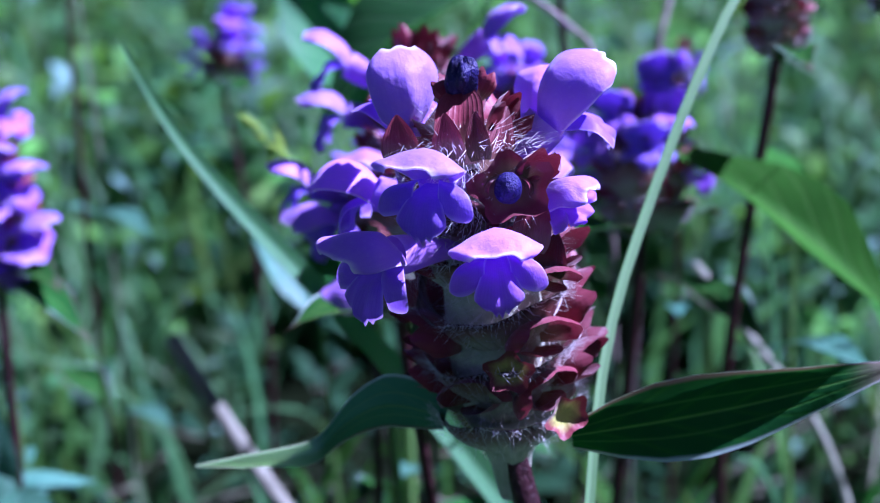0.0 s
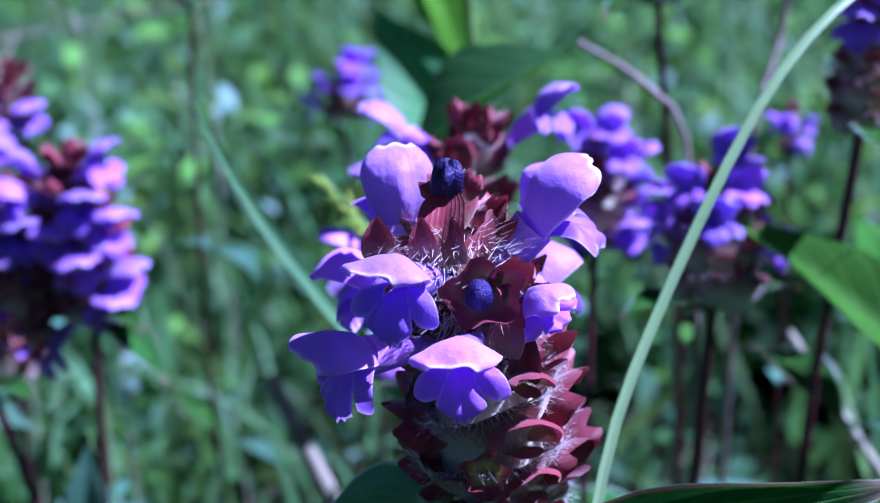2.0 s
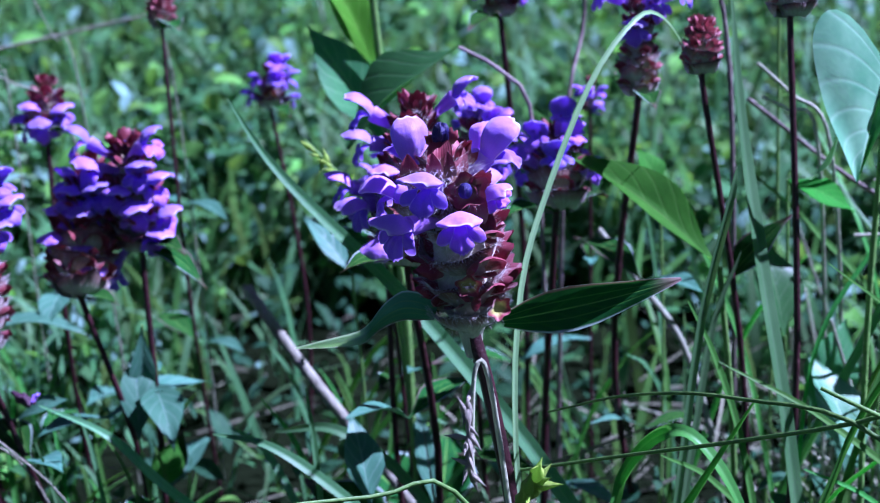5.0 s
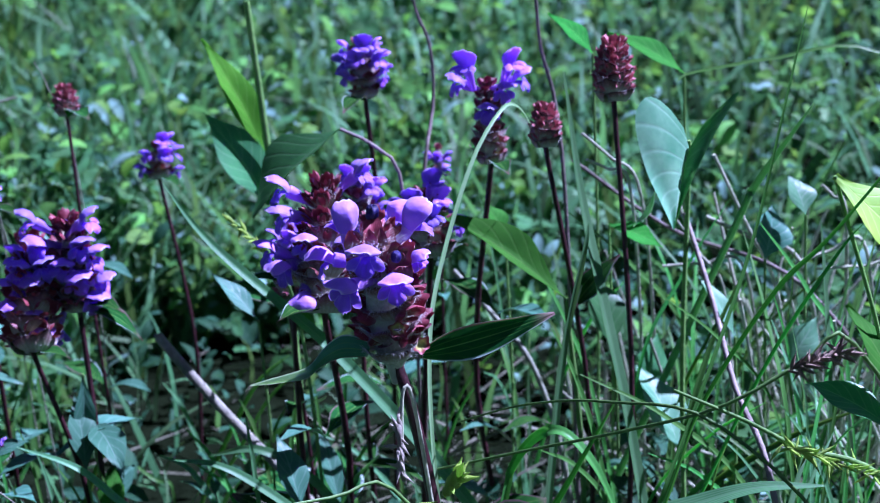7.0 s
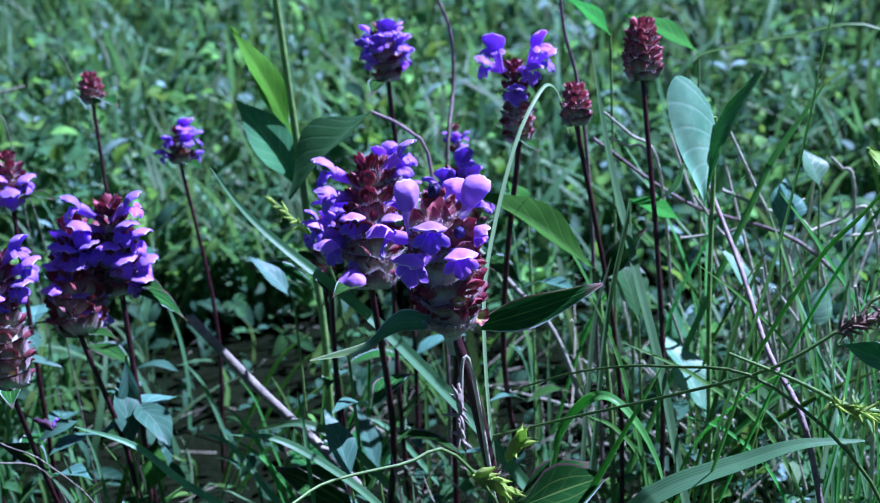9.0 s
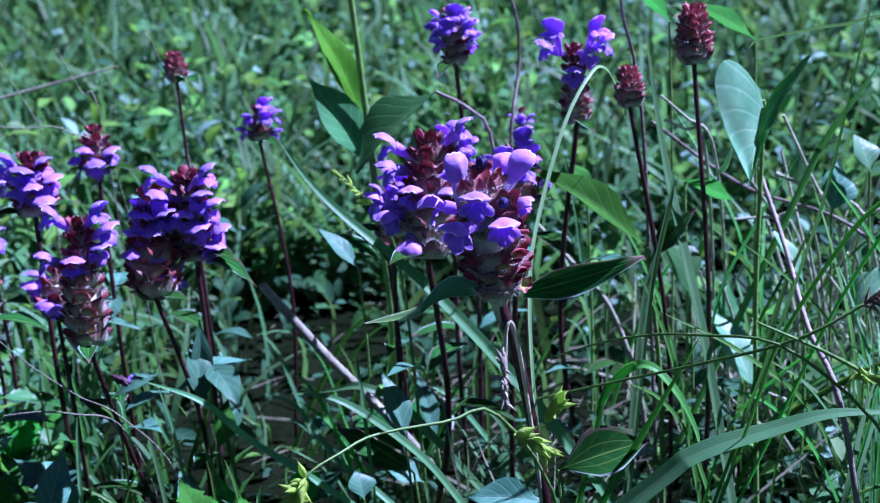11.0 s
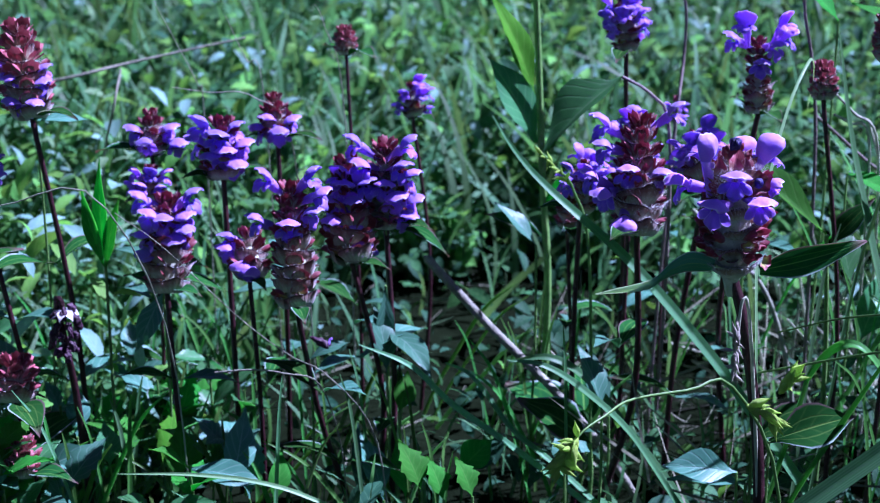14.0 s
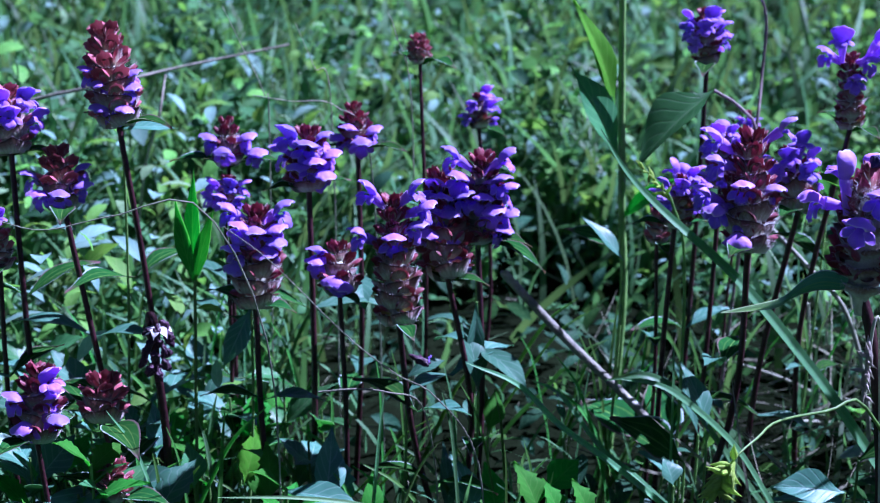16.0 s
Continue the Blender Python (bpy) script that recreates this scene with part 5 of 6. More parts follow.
leafy("long_leaf_shoot", (0.046, 0.060, 0), "shoot with a long yellow-green leaf behind the flower", [
    ((0.0420, 0.0590, 0.0900), (0.0090, 0.0735, 0.1105), 0.0125, LEAF_BRIGHT, (0.05, -0.75, 0.65), 0.06, 0.55),
    ((0.0430, 0.0600, 0.0860), (0.0560, 0.0620, 0.1000), 0.0070, LEAF, (0.0, -0.6, 0.7), 0.06, 0.3)],
    [(0.046, 0.060, 0), (0.0455, 0.060, 0.05), (0.0420, 0.0590, 0.0900)], STEM_GREEN, "shoot")
# folded heart-shaped leaf; its sunlit and darker halves are told apart by colour
heart = thing("heart_leaf_shoot", (0.071, 0.050, 0), "shoot with a folded pale heart-shaped leaf", "shoot")
oh = np.array(heart.location)
part("stem", stem_mesh(np.array([[0.071, 0.050, 0], [0.070, 0.052, 0.07], [0.0715, 0.054, 0.115], [0.0715, 0.0525, 0.1305]]) - oh, 0.0006, 0.0005, STEM_GREEN), heart)
top, tip = np.array([0.0715, 0.0520, 0.1285]), np.array([0.0657, 0.0380, 0.1125])
for side, lobe, mat in ((1, np.array([0.0592, 0.0469, 0.1375]), LEAF_PALE), (-1, np.array([0.0835, 0.0520, 0.1345]), LEAF_MID)):
    V, U = np.meshgrid(np.linspace(0, 1, 27), np.linspace(0, 1, 11), indexing="ij")
    ridge = top + V[..., None] * (tip - top) + np.sin(V * math.pi)[..., None] * np.array([0, 0.001, 0.001])
    knots = [0, .06, .15, .3, .55, .8, 1]
    reach = smooth_curve(V, knots, [0.12, 0.48, 0.84, 1.0, 0.72, 0.30, 0.0] if side > 0 else [0.25, 0.80, 1.02, 0.70, 0.30, 0.08, 0.0])
    up_ = smooth_curve(V, knots, [0.45, 0.95, 1.1, 0.75, 0.25, 0.04, 0.0])
    out = (lobe - top) * np.array([1, 1, 0.6])
    p = ridge + (U * reach)[..., None] * out + (U * up_)[..., None] * np.array([0, 0, 0.0105]) + (0.0012 * np.sin(U * 3.1) * np.sin(V * 6))[..., None] * np.array([0, -1, 0.4])
    g = Geo()
    g.grid(p - oh, np.stack([0.5 + 0.5 * U * side, V], -1))
    g.grid((p - oh + np.array([0, 0.0002, 0]))[:, ::-1], np.stack([0.5 + 0.5 * U * side, V], -1)[:, ::-1])
    part("leaf_half", g.mesh("leaf_half", mat), heart, "leaf half with sunlight put into its pale colour" if side > 0 else "leaf half left darker green, away from the sun")
leaf_part(heart, (0.0645, 0.0500, 0.1245), (0.0592, 0.0600, 0.1075), 0.0075, LEAF_PALE, (0.45, -0.5, 0.7), 0.05, 0.2, 0.03, "pale hanging leaf", seed=5)
leafy("yellow_leaf_shoot", (0.112, 0.004, 0), "shoot with a yellow-green leaf", [
    ((0.0935, 0.002, 0.1335), (0.1120, -0.002, 0.1130), 0.0150, LEAF_YELLOW, (0.2, -0.9, 0.2), 0.04, 0.15)],
    [(0.112, 0.004, 0), (0.108, 0.004, 0.08), (0.0935, 0.002, 0.1335)], STEM_GREEN, "shoot", 0.0005)
leafy("ovate_shoot", (0.106, 0.004, 0), "shoot with broad ovate green leaves", [
    ((0.1075, -0.006, 0.0830), (0.0985, 0.008, 0.1030), 0.0130, LEAF_BRIGHT, (0.3, -0.7, 0.5), 0.06, 0.2),
    ((0.1060, -0.006, 0.0790), (0.0890, 0.004, 0.0870), 0.0120, LEAF_MID, (0.1, -0.7, 0.7), 0.06, 0.2),
    ((0.1060, -0.002, 0.0700), (0.1220, -0.002, 0.0900), 0.0120, LEAF, (0.2, -0.7, 0.6), 0.06, 0.2)],
    [(0.106, 0.004, 0), (0.1065, 0.0, 0.05), (0.1080, 0.0, 0.0900)], STEM_GREEN, "shoot")
def lean_back(b, t):
    """Tips an upright leaf back to catch the sun, along the camera's line of sight."""
    lean = 0.55 * max(0.0, t[2] - b[2])
    return (t[0], t[1] + lean, t[2] - 0.43 * lean)


LOW = [
    ((0.0104, 0.018, 0.0366), (-0.0098, 0.018, 0.0385), 0.0105, LEAF_BLUE, (-0.35, -0.85, 0.35), 0.05, 0.3),
    ((0.0150, 0.022, 0.0440), (0.0360, 0.020, 0.0545), 0.0105, LEAF, (0.0, -0.7, 0.7), 0.06, 0.2),
    ((-0.0215, 0.060, 0.0235), (-0.0335, 0.058, 0.0310), 0.0095, LEAF_BLUE, (0.0, -0.7, 0.7), 0.06, 0.15),
    ((-0.0170, 0.060, 0.0350), (-0.0225, 0.060, 0.0590), 0.0062, LEAF_BLUE, (0.2, -0.9, 0.2), 0.03, 0.3),
    ((-0.0370, 0.082, 0.0800), (-0.0490, 0.080, 0.0950), 0.0065, LEAF_BLUE, (0.3, -0.8, 0.4), 0.05, 0.2),
    ((-0.1250, 0.040, 0.0220), (-0.1215, 0.050, 0.0430), 0.0095, LEAF_BLUE, (0.1, -0.9, 0.4), 0.05, 0.2),
    ((-0.0895, 0.050, 0.0150), (-0.0894, 0.055, 0.0360), 0.0062, LEAF_BLUE, (0.1, -0.9, 0.3), 0.05, 0.25),
    ((-0.0240, 0.080, 0.0240), (-0.0440, 0.092, 0.0330), 0.0180, LEAF, (0.0, -0.8, 0.6), 0.06, 0.2),
    ((-0.0200, 0.082, 0.0200), (-0.0200, 0.090, 0.0420), 0.0150, LEAF, (0.0, -0.8, 0.6), 0.06, 0.2),
    ((-0.0600, 0.060, 0.0180), (-0.0500, 0.058, 0.0290), 0.0100, LEAF_BRIGHT, (0.0, -0.7, 0.7), 0.06, 0.2),
    ((-0.0760, 0.050, 0.0150), (-0.0785, 0.050, 0.0320), 0.0090, LEAF_BRIGHT, (0.0, -0.9, 0.4), 0.06, 0.2),
    ((-0.1390, 0.060, 0.0150), (-0.1425, 0.060, 0.0330), 0.0120, LEAF_BRIGHT, (0.0, -0.9, 0.4), 0.06, 0.2),
    ((-0.0815, 0.069, 0.0720), (-0.0835, 0.068, 0.0470), 0.0062, LEAF_BLUE, (0.0, -1.0, 0.1), 0.05, 0.25),
    ((-0.0800, 0.068, 0.0330), (-0.0768, 0.069, 0.0480), 0.0070, LEAF, (0.0, -1.0, 0.2), 0.05, 0.2),
    ((-0.1440, 0.064, 0.0720), (-0.1515, 0.060, 0.0560), 0.0068, LEAF_BLUE, (-0.2, -0.9, 0.2), 0.10, 0.25),
    ((-0.1030, 0.048, 0.0580), (-0.0920, 0.048, 0.0630), 0.0050, LEAF_BLUE, (0.0, -0.6, 0.8), 0.10, 0.25),
    ((-0.0815, 0.072, 0.0880), (-0.0640, 0.062, 0.0828), 0.0060, LEAF, (0.0, -0.5, 0.8), 0.16, 0.25),
    ((-0.1780, 0.073, 0.1190), (-0.1635, 0.074, 0.1190), 0.0052, LEAF_BLUE, (0.0, -0.6, 0.8), 0.05, 0.2),
    ((0.0130, 0.018, 0.0330), (-0.0060, 0.028, 0.0300), 0.0100, LEAF_BLUE, (0.0, -0.5, 0.8), 0.06, 0.2)]
for b, t, w, mat, tooth, words in (
        ((-0.1392, 0.045, 0.0236), (-0.1397, 0.044, 0.0416), 0.0110, LEAF_BRIGHT, 5, "bright green toothed leaf low in the sward"),
        ((-0.1200, 0.045, 0.0173), (-0.1230, 0.044, 0.0424), 0.0125, LEAF_BLUE, 7, "big blue-green toothed leaf low in the sward"),
        ((-0.1130, 0.040, 0.0185), (-0.1111, 0.039, 0.0350), 0.0070, LEAF_BRIGHT, 0, "bright green leaf low in the sward"),
        ((-0.0825, 0.045, 0.0165), (-0.0891, 0.044, 0.0378), 0.0095, LEAF_BLUE, 0, "blue-green ovate leaf low in the sward"),
        ((-0.0813, 0.060, 0.0489), (-0.0848, 0.059, 0.0710), 0.0085, LEAF_BLUE, 0, "pale blue-green leaf behind a maroon stem"),
        ((-0.0779, 0.060, 0.0367), (-0.0750, 0.059, 0.0502), 0.0075, LEAF_BRIGHT, 0, "fresh green ovate leaf in the sward"),
        ((-0.0245, 0.030, 0.0493), (-0.0302, 0.030, 0.0696), 0.0085, LEAF_BLUE, 0, "pale twisted leaf beside a maroon stem"),
        ((-0.0235, 0.050, 0.0310), (-0.0442, 0.048, 0.0460), 0.0150, LEAF, 0, "dark green round leaf in the shade"),
        ((0.0131, 0.0, 0.0536), (0.0360, -0.002, 0.0612), 0.0125, LEAF, 0, "dark green ovate leaf beside the stem"),
        ((-0.0745, 0.003, 0.0398), (-0.0803, 0.002, 0.0540), 0.0110, LEAF_BRIGHT, 5, "bright green toothed leaf low in the sward"),
        ((-0.0615, 0.003, 0.0378), (-0.0657, 0.002, 0.0491), 0.0090, LEAF_BRIGHT, 5, "bright green toothed leaf low in the sward"),
        ((-0.0688, 0.003, 0.0368), (-0.0730, 0.002, 0.0493), 0.0086, LEAF_BRIGHT, 5, "bright green toothed leaf low in the sward"),
        ((-0.0356, 0.020, 0.0384), (-0.0377, 0.020, 0.0465), 0.0085, LEAF_BLUE, 0, "pale round leaf at the foot of the sedge"),
        ((-0.1692, 0.060, 0.0301), (-0.1705, 0.060, 0.0470), 0.0075, LEAF_BLUE, 0, "blue-green ovate leaf low in the sward"),
        ((-0.1783, 0.040, 0.0285), (-0.1611, 0.038, 0.0364), 0.0090, LEAF_BLUE, 0, "broad blue-green leaf low in the sward"),
        ((-0.1453, 0.060, 0.0216), (-0.1423, 0.058, 0.0401), 0.0105, LEAF_LIME, 5, "bright green toothed leaf low in the sward"),
        ((-0.1356, 0.035, 0.0315), (-0.1149, 0.033, 0.0275), 0.0085, LEAF_BLUE, 0, "broad blue-green leaf low in the sward"),
        ((-0.1985, 0.040, 0.0339), (-0.1896, 0.039, 0.0466), 0.0090, LEAF_BLUE, 0, "broad blue-green leaf low in the sward"),
        ((-0.1589, 0.050, 0.0255), (-0.1610, 0.049, 0.0395), 0.0085, LEAF_MID, 0, "mid-green ovate leaf low in the sward"),
        ((-0.1890, 0.080, 0.0389), (-0.1999, 0.078, 0.0562), 0.0095, LEAF_BLUE, 0, "broad blue-green leaf low in the sward"),
        ((0.0781, 0.100, 0.1376), (0.0590, 0.101, 0.1510), 0.0085, LEAF_BRIGHT, 0, "long bright green leaf behind a red spike"),
        ((0.0545, 0.105, 0.1430), (0.0435, 0.106, 0.1560), 0.0075, LEAF_BRIGHT, 0, "long bright green leaf behind the flowers"),
        ((0.0560, 0.075, 0.0700), (0.0500, 0.073, 0.0950), 0.0130, LEAF_MID, 0, "big mid-green leaf behind the grass"),
        ((0.0620, 0.080, 0.0500), (0.0700, 0.078, 0.0740), 0.0130, LEAF_MID, 0, "big mid-green leaf behind the grass"),
        ((0.0705, 0.055, 0.0486), (0.0605, 0.055, 0.0746), 0.0135, LEAF_PALE, 0, "big pale green leaf low among dry straws"),
        ((0.1053, 0.075, 0.1043), (0.1021, 0.075, 0.1165), 0.0105, LEAF_PALE, 0, "round pale leaf among dry straws"),
        ((0.0846, 0.06, 0.0776), (0.0764, 0.058, 0.0964), 0.006, LEAF_PALE, 0, "narrow pale leaf among the grass"),
        ((0.0999, 0.07, 0.0656), (0.1092, 0.068, 0.0797), 0.009, LEAF_PALE, 0, "pale blue-green leaf among the grass"),
        ((0.0566, 0.09, 0.0998), (0.0705, 0.088, 0.0935), 0.0075, LEAF_BRIGHT, 0, "fresh green leaf behind the spikes"),
        ((0.0295, 0.1, 0.095), (0.0244, 0.098, 0.106), 0.0075, LEAF_BRIGHT, 0, "fresh green leaf behind the flowers"),
        ((0.0950, 0.075, 0.0930), (0.0985, 0.074, 0.1090), 0.0125, LEAF_BLUE, 0, "round pale leaf among dry straws")):
    foot = (b[0], b[1] + 0.003, 0.0)
    t = lean_back(b, t)
    leafy("low_plant", foot, words, [(b, t, w, mat, (0.25, -0.9, 0.4), 0.06, 0.2)], [foot, ((foot[0] + b[0]) / 2 + 0.001, b[1] + 0.002, b[2] * 0.55), b], STEM_GREEN, "leaf", 0.0004, tooth)
# a dry vine across the cluster of flowers
stalk("dry_vine", [(-0.1520, 0.030, 0.1050), (-0.1401, 0.030, 0.0958), (-0.1210, 0.030, 0.0765), (-0.1080, 0.030, 0.0660), (-0.0977, 0.030, 0.0598), (-0.0850, 0.034, 0.040), (-0.080, 0.036, 0.0)], 0.00012, 0.00025, TWIG, "thin dry vine strung between the flowers", "vine", "stem", 6)
stalk("dry_vine", [(-0.1277, 0.030, 0.0613), (-0.1180, 0.030, 0.0620), (-0.1094, 0.030, 0.0609), (-0.1000, 0.038, 0.0540), (-0.0940, 0.046, 0.030), (-0.092, 0.048, 0.0)], 0.0003, 0.0002, TWIG, "short dry stalk leaning on a stem", "vine", "stem", 6)
for i, row in enumerate(LOW):
    b, t, w, mat, up, sag, fold = row
    t = lean_back(b, t)
    row = (b, t, w, mat, up, sag, fold)
    foot = (b[0], b[1] + 0.003, 0.0)
    leafy("low_plant", foot, "blue-green ovate leaf low in the sward" if mat is LEAF_BLUE else "bright green leaf low in the sward" if mat is LEAF_BRIGHT else "dark green ovate leaf in the sward", [row], [foot, ((foot[0] + b[0]) / 2 + 0.001, b[1] + 0.002, b[2] * 0.55), b], STEM_GREEN, "leaf", 0.0004)


# leafy seedlings under the cluster of flowers
lr = np.random.RandomState(31)
for i in range(42):
    x, y, h = lr.uniform(-0.245, -0.12), lr.uniform(0.025, 0.11), lr.uniform(0.016, 0.046)
    mat, words = ((LEAF_BLUE, "blue-green"), (LEAF_MID, "mid-green"), (LEAF_BRIGHT, "bright green"))[lr.randint(3)]
    rows = []
    for j in range(lr.randint(3, 6)):
        a, z = lr.uniform(0, 6.283), h * lr.uniform(0.55, 1.0)
        L = lr.uniform(0.012, 0.022)
        rows.append(((x, y, z), (x + math.cos(a) * L * 0.8, y + math.sin(a) * L * 0.7, z + L * lr.uniform(0.1, 0.7)), L * lr.uniform(0.36, 0.55), mat, (0, -0.4, 0.9), 0.08, 0.22))
    leafy("seedling", (x, y, 0), words + " leafy seedling low among the flower stems", rows, [(x, y, 0), (x + 0.001, y, h * 0.5), (x, y, h)], STEM_GREEN, "seedling", 0.0004, lr.randint(2) * 6)
# thin dry stalks and a fresh shoot beside the far flowers
for pts in ([(-0.1517, 0.14, 0.1416), (-0.1459, 0.14, 0.1298), (-0.1389, 0.14, 0.1152), (-0.137, 0.14, 0.1038), (-0.134, 0.14, 0.0)],
            [(-0.1297, 0.14, 0.1370), (-0.1236, 0.14, 0.1234), (-0.1181, 0.14, 0.1112), (-0.112, 0.14, 0.0)],
            [(-0.1018, 0.14, 0.1411), (-0.0989, 0.14, 0.1343), (-0.0927, 0.14, 0.1081), (-0.088, 0.14, 0.0)],
            [(-0.1432, 0.10, 0.1228), (-0.1323, 0.10, 0.1213), (-0.1195, 0.10, 0.1199), (-0.1080, 0.11, 0.10), (-0.1000, 0.115, 0.0)],
            [(-0.2049, 0.03, 0.1058), (-0.1944, 0.03, 0.1037), (-0.1785, 0.03, 0.1073), (-0.1571, 0.03, 0.1094), (-0.1400, 0.035, 0.07), (-0.1350, 0.04, 0.0)]):
    stalk("grass_stalk", pts, 0.00012, 0.00028, STRAW, "thin dry grass stalk among the flowers", "grass", "stalk", 6, 20, "thin dry stalks")
leafy("green_shoot", (-0.158, 0.062, 0), "fresh green shoot with narrow upright leaves", [
    ((-0.1590, 0.0600, 0.0800), (-0.1642, 0.0560, 0.1050), 0.0045, LEAF_BRIGHT, (-1.0, -1.2, -0.44), 0.05, 0.25),
    ((-0.1590, 0.0600, 0.0820), (-0.1593, 0.0590, 0.1120), 0.0045, LEAF_BRIGHT, (-1.0, -1.2, -0.44), 0.05, 0.25),
    ((-0.1590, 0.0600, 0.0800), (-0.1540, 0.0570, 0.1020), 0.0042, LEAF_BRIGHT, (-1.0, -1.2, -0.44), 0.05, 0.25)],
    [(-0.158, 0.062, 0), (-0.1585, 0.061, 0.04), (-0.1590, 0.060, 0.082)], STEM_GREEN, "shoot", 0.0005)


# ---- the sward: uncounted small leaves, grass and litter ----
def template_leaf(width=0.45, fold=0.25, nu=3, nv=5, curl=0.15):
    U, V = np.meshgrid(np.linspace(-1, 1, nu), np.linspace(0, 1, nv))
    w = np.interp(V, [0, .25, .55, .8, 1], [0.06, 0.8, 1.0, 0.7, 0.04]) * width / 2
    p = np.stack([w * U, V, np.abs(U) * w * fold + curl * np.sin(V * 2.6)], -1)
    i = np.arange(nu * nv).reshape(nv, nu)
    f = np.stack([i[:-1, :-1], i[:-1, 1:], i[1:, 1:], i[1:, :-1]], -1).reshape(-1, 4)
    return p.reshape(-1, 3), f, np.stack([U * 0.5 + 0.5, V], -1).reshape(-1, 2)


def template_trefoil():
    """Three round leaflets from one point."""
    P, Fc, UV, n = [], [], [], 0
    p0, f0, u0 = template_leaf(0.75, 0.2, 3, 5, 0.1)
    for a in (0, 2.0, -2.0):
        r = np.array([[math.cos(a), -math.sin(a), 0], [math.sin(a), math.cos(a), 0], [0, 0, 1]])
        P.append((p0 * 0.55) @ r.T)
        Fc.append(f0 + n)
        UV.append(u0)
        n += len(p0)
    return np.concatenate(P), np.concatenate(Fc), np.concatenate(UV)


def template_blade(bend, half=0.022):
    v = np.linspace(0, 1, 7)
    w = half * np.array([1, 1, 0.95, 0.85, 0.65, 0.38, 0.04])
    c = np.stack([bend * v ** 2.2, 0 * v, v - 0.35 * abs(bend) * v ** 3], -1)
    p = np.stack([c + np.stack([0 * w, w, 0 * w], -1), c - np.stack([0 * w, w, 0 * w], -1)], 1)
    i = np.arange(14).reshape(7, 2)
    f = np.stack([i[:-1, 0], i[:-1, 1], i[1:, 1], i[1:, 0]], -1)
    return p.reshape(-1, 3), f, np.stack([np.tile([0.0, 1.0], 7), np.repeat(v, 2)], -1)


def scatter(name, mat, template, place, turnz, tip, roll, size, label, category):
    """Many copies of a small template in one mesh."""
    p, f, uv = template
    n = len(place)
    cz, sz, cx, sx, cy, sy = np.cos(turnz), np.sin(turnz), np.cos(tip), np.sin(tip), np.cos(roll), np.sin(roll)
    o, z = np.ones(n), np.zeros(n)
    RZ = np.stack([cz, -sz, z, sz, cz, z, z, z, o], -1).reshape(n, 3, 3)
    RX = np.stack([o, z, z, z, cx, -sx, z, sx, cx], -1).reshape(n, 3, 3)
    RY = np.stack([cy, z, sy, z, o, z, -sy, z, cy], -1).reshape(n, 3, 3)
    M = RZ @ RX @ RY
    P = np.einsum("nij,kj->nki", M, p) * size[:, None, None] + place[:, None]
    Fc = (f[None] + (np.arange(n) * len(p))[:, None, None]).reshape(-1, f.shape[1])
    me = build_mesh(name, P.reshape(-1, 3), Fc, np.tile(uv, (n, 1)), mat)
    return tagged(new(name, me), label, category, kind="stuff")


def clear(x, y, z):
    """Cover low enough in front not to hide the flowers from the camera."""
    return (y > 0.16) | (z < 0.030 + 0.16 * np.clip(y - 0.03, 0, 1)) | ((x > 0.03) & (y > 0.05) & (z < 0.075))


cr = np.random.RandomState(99)


def zone(n, x0, x1, y0, y1, top0, top1, power=1.0, keep=0.22):
    """Places in a fan-shaped strip of ground whose growth is top0 high in front and top1 behind."""
    y = y0 + (y1 - y0) * cr.rand(n) ** power
    k = (y + 0.45) / (y1 + 0.45)
    x = (x0 + (x1 - x0) * cr.rand(n)) * k - 0.03
    clump = 0.50 + 0.50 * np.sin(x * 31 + 3 * np.sin(y * 23)) * np.sin(y * 37 + 2 * np.sin(x * 19))
    h = (top0 + (top1 - top0) * (y - y0) / (y1 - y0)) * clump
    z = h * cr.rand(n) ** 0.7 + ground_height(x, y)
    # pale leaves are thinned most here, so dark leaf colour stands in for shade
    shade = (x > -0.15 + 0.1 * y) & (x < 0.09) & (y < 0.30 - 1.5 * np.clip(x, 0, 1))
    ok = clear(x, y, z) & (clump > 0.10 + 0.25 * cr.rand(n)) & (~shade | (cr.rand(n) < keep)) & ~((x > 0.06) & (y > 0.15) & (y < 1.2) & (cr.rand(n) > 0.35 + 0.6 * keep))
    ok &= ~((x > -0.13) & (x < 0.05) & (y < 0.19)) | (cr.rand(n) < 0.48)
    return np.stack([x, y, z], -1)[ok]


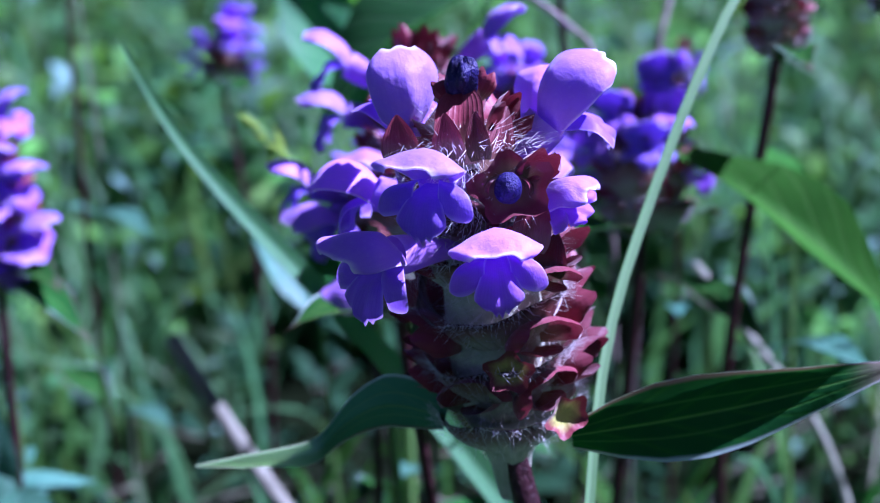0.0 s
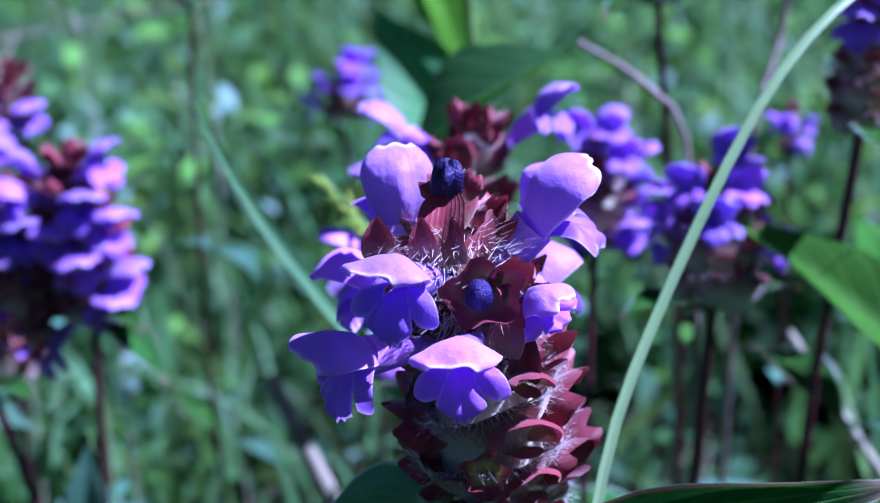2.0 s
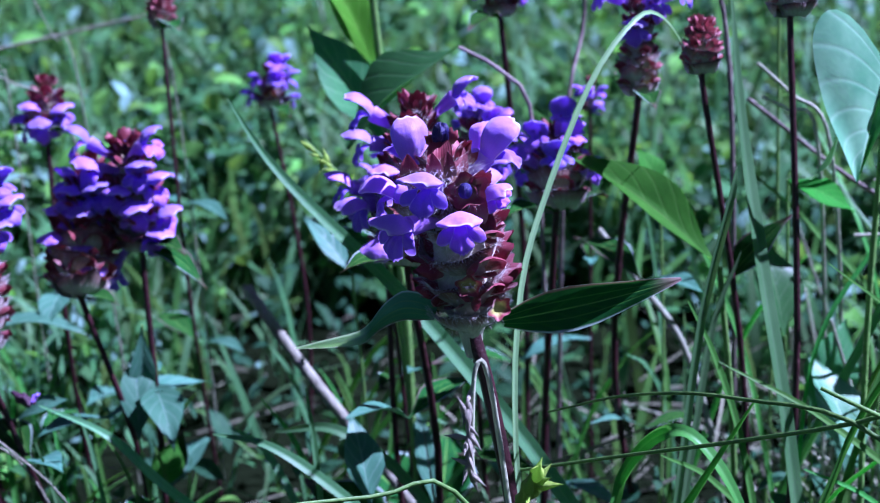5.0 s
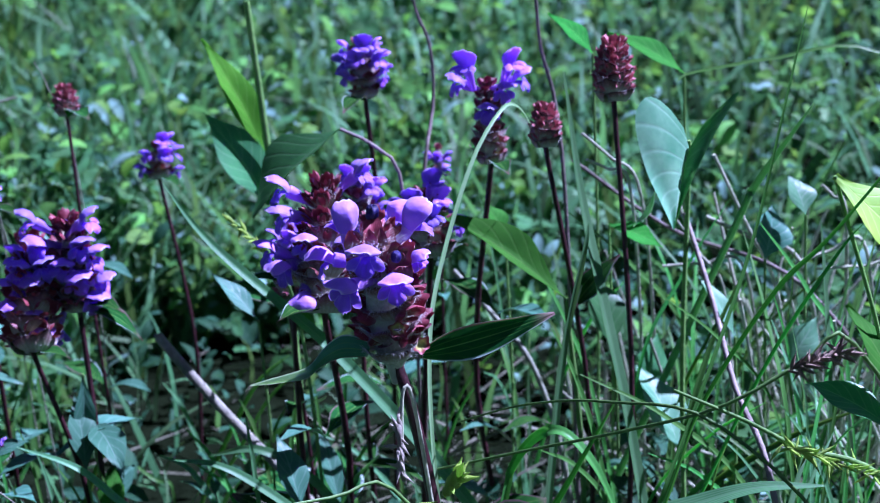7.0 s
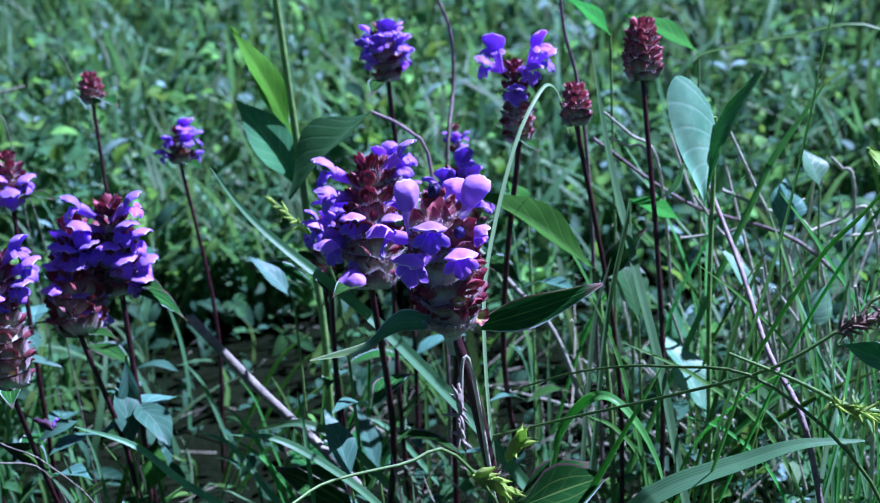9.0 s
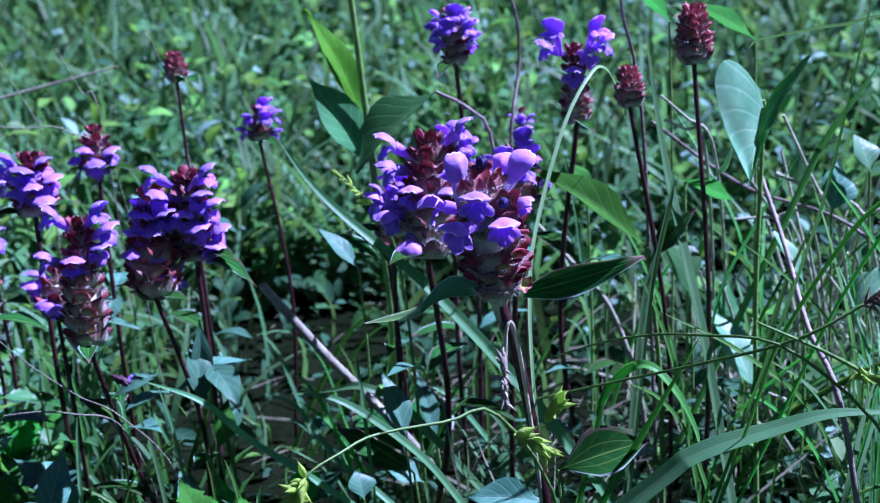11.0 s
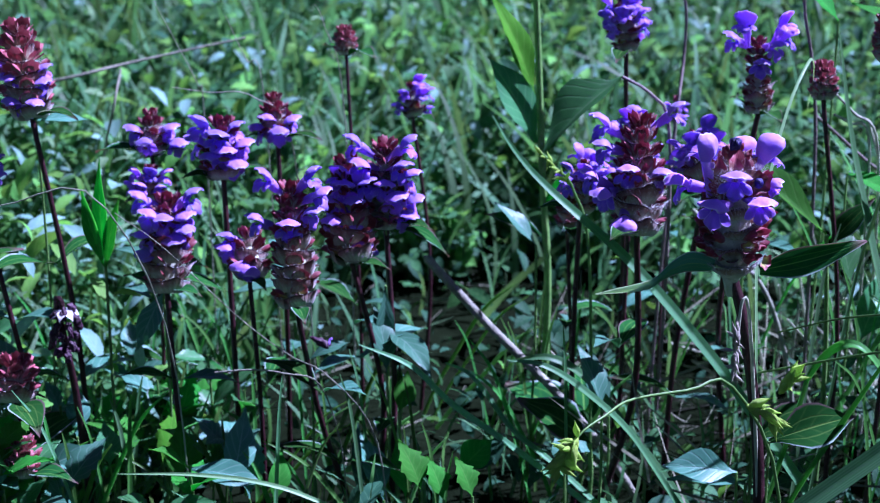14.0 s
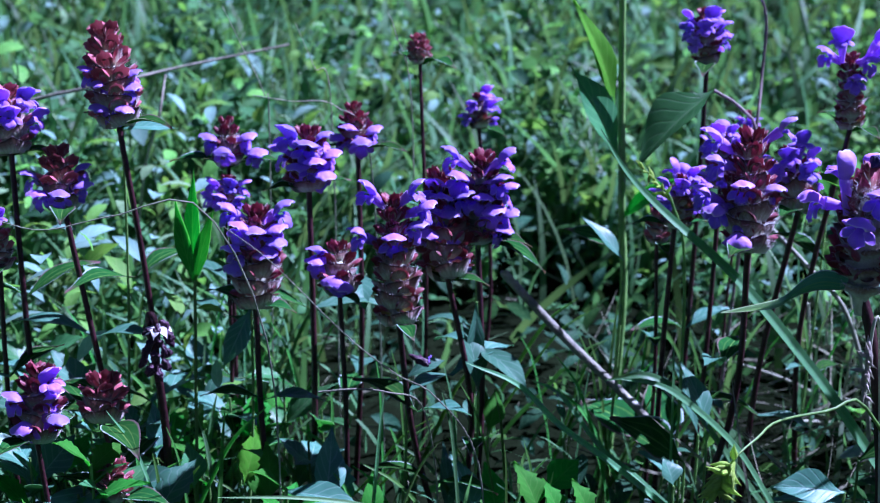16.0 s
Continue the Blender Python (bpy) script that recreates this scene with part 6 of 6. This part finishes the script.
SPECS = (("near", 14000, -0.42, 0.40, 0.03, 0.36, 0.040, 0.090, 0.005, 0.014),
         ("middle", 27000, -0.75, 0.70, 0.30, 0.95, 0.090, 0.13, 0.006, 0.016),
         ("far", 16000, -2.2, 2.2, 0.85, 4.0, 0.12, 0.20, 0.014, 0.036))
for zn, count, x0, x1, y0, y1, t0, t1, s0, s1 in SPECS:
    for i, mat in enumerate(COVER):
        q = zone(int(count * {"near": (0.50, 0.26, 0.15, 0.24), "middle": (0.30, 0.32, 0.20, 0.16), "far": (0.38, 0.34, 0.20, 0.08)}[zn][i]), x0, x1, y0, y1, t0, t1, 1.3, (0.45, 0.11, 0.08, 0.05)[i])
        n = len(q)
        temp = (template_leaf(0.45), template_trefoil(), template_leaf(0.6), template_leaf(0.36, 0.3))[i]
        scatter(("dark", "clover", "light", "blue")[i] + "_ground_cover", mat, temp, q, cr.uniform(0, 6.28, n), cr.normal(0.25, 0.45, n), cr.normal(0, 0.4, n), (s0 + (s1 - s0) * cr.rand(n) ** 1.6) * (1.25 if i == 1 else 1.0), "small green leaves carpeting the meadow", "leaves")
    q = zone(int(count * 0.48), x0, x1, y0, y1, 0.006, 0.01, 1.3, 0.32)
    q = q[(q[:, 0] < -0.06 - 0.1 * q[:, 1]) | (cr.rand(len(q)) < 0.3)]
    n = len(q)
    hgt = cr.uniform(0.5, 1.15, n) * (t0 + (t1 - t0) * (q[:, 1] - y0) / (y1 - y0)) * 0.95
    for j, bend in enumerate((0.25, 0.6, -0.45)):
        k = slice(j, None, 3)
        scatter("meadow_grass", MEADOW_GRASS, template_blade(bend), q[k], cr.uniform(0, 6.28, len(q[k])), cr.normal(0, 0.25, len(q[k])), cr.normal(0, 0.25, len(q[k])), hgt[k], "fine green meadow grass", "grass")
# extra light leaves on the left only; their colour brightens that side
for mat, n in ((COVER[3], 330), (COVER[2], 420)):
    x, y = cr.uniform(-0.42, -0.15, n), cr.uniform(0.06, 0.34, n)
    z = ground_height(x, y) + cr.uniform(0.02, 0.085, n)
    scatter("sunny_ground_cover", mat, template_leaf(0.42), np.stack([x, y, z], -1), cr.uniform(0, 6.28, n), cr.normal(0.25, 0.4, n), cr.normal(0, 0.4, n), cr.uniform(0.007, 0.017, n), "light green leaves added to brighten the left sward", "leaves")
# the meadow all round
for i, mat in enumerate(COVER):
    n = 20000
    r, a = 0.25 + 4.5 * cr.rand(n) ** 0.8, cr.uniform(0, 6.283, n)
    x, y = r * np.cos(a) - 0.05, r * np.sin(a) - 0.15
    out = (y < 0.02) | (np.abs(x + 0.03) > 0.16 + 0.40 * y)
    out &= ~((x > -0.30) & (x < 0.20) & (y > -0.16))
    eye = np.hypot(np.clip(np.abs(x + 0.05) - 0.16, 0, 1), np.clip(np.abs(y + 0.23) - 0.18, 0, 1)) > 0.05
    z = ground_height(x, y) * (r < 2.5) + (0.02 + 0.05 * np.clip(r - 0.3, 0, 1)) * cr.rand(n)
    q = np.stack([x, y, z], -1)[out & eye]
    n = len(q)
    scatter("meadow_leaves", mat, template_leaf(0.5, 0.25, 3, 3), q, cr.uniform(0, 6.28, n), cr.normal(0.25, 0.45, n), cr.normal(0, 0.4, n), cr.uniform(0.012, 0.05, n), "green leaves of the meadow all round", "leaves")
# bleached litter
n = 600
x, y = cr.uniform(-0.02, 0.20, n), 0.03 + 0.17 * cr.rand(n)
z = ground_height(x, y) + cr.uniform(0.002, 0.03, n)
scatter("straw_litter", STRAW_STUFF, template_blade(0.08, 0.010), np.stack([x, y, z], -1), cr.uniform(0, 6.28, n), cr.normal(1.2, 0.45, n), cr.normal(0, 0.6, n), cr.uniform(0.015, 0.05, n), "bleached dead grass lying in the sward", "litter")
n = 120
x, y = cr.uniform(-0.26, 0.0, n), 0.03 + 0.25 * cr.rand(n)
z = ground_height(x, y) + cr.uniform(0.001, 0.012, n)
scatter("straw_litter", STRAW_STUFF, template_blade(0.08, 0.010), np.stack([x, y, z], -1), cr.uniform(0, 6.28, n), cr.normal(1.35, 0.3, n), cr.normal(0, 0.6, n), cr.uniform(0.012, 0.04, n), "brown dead grass lying in the sward", "litter")
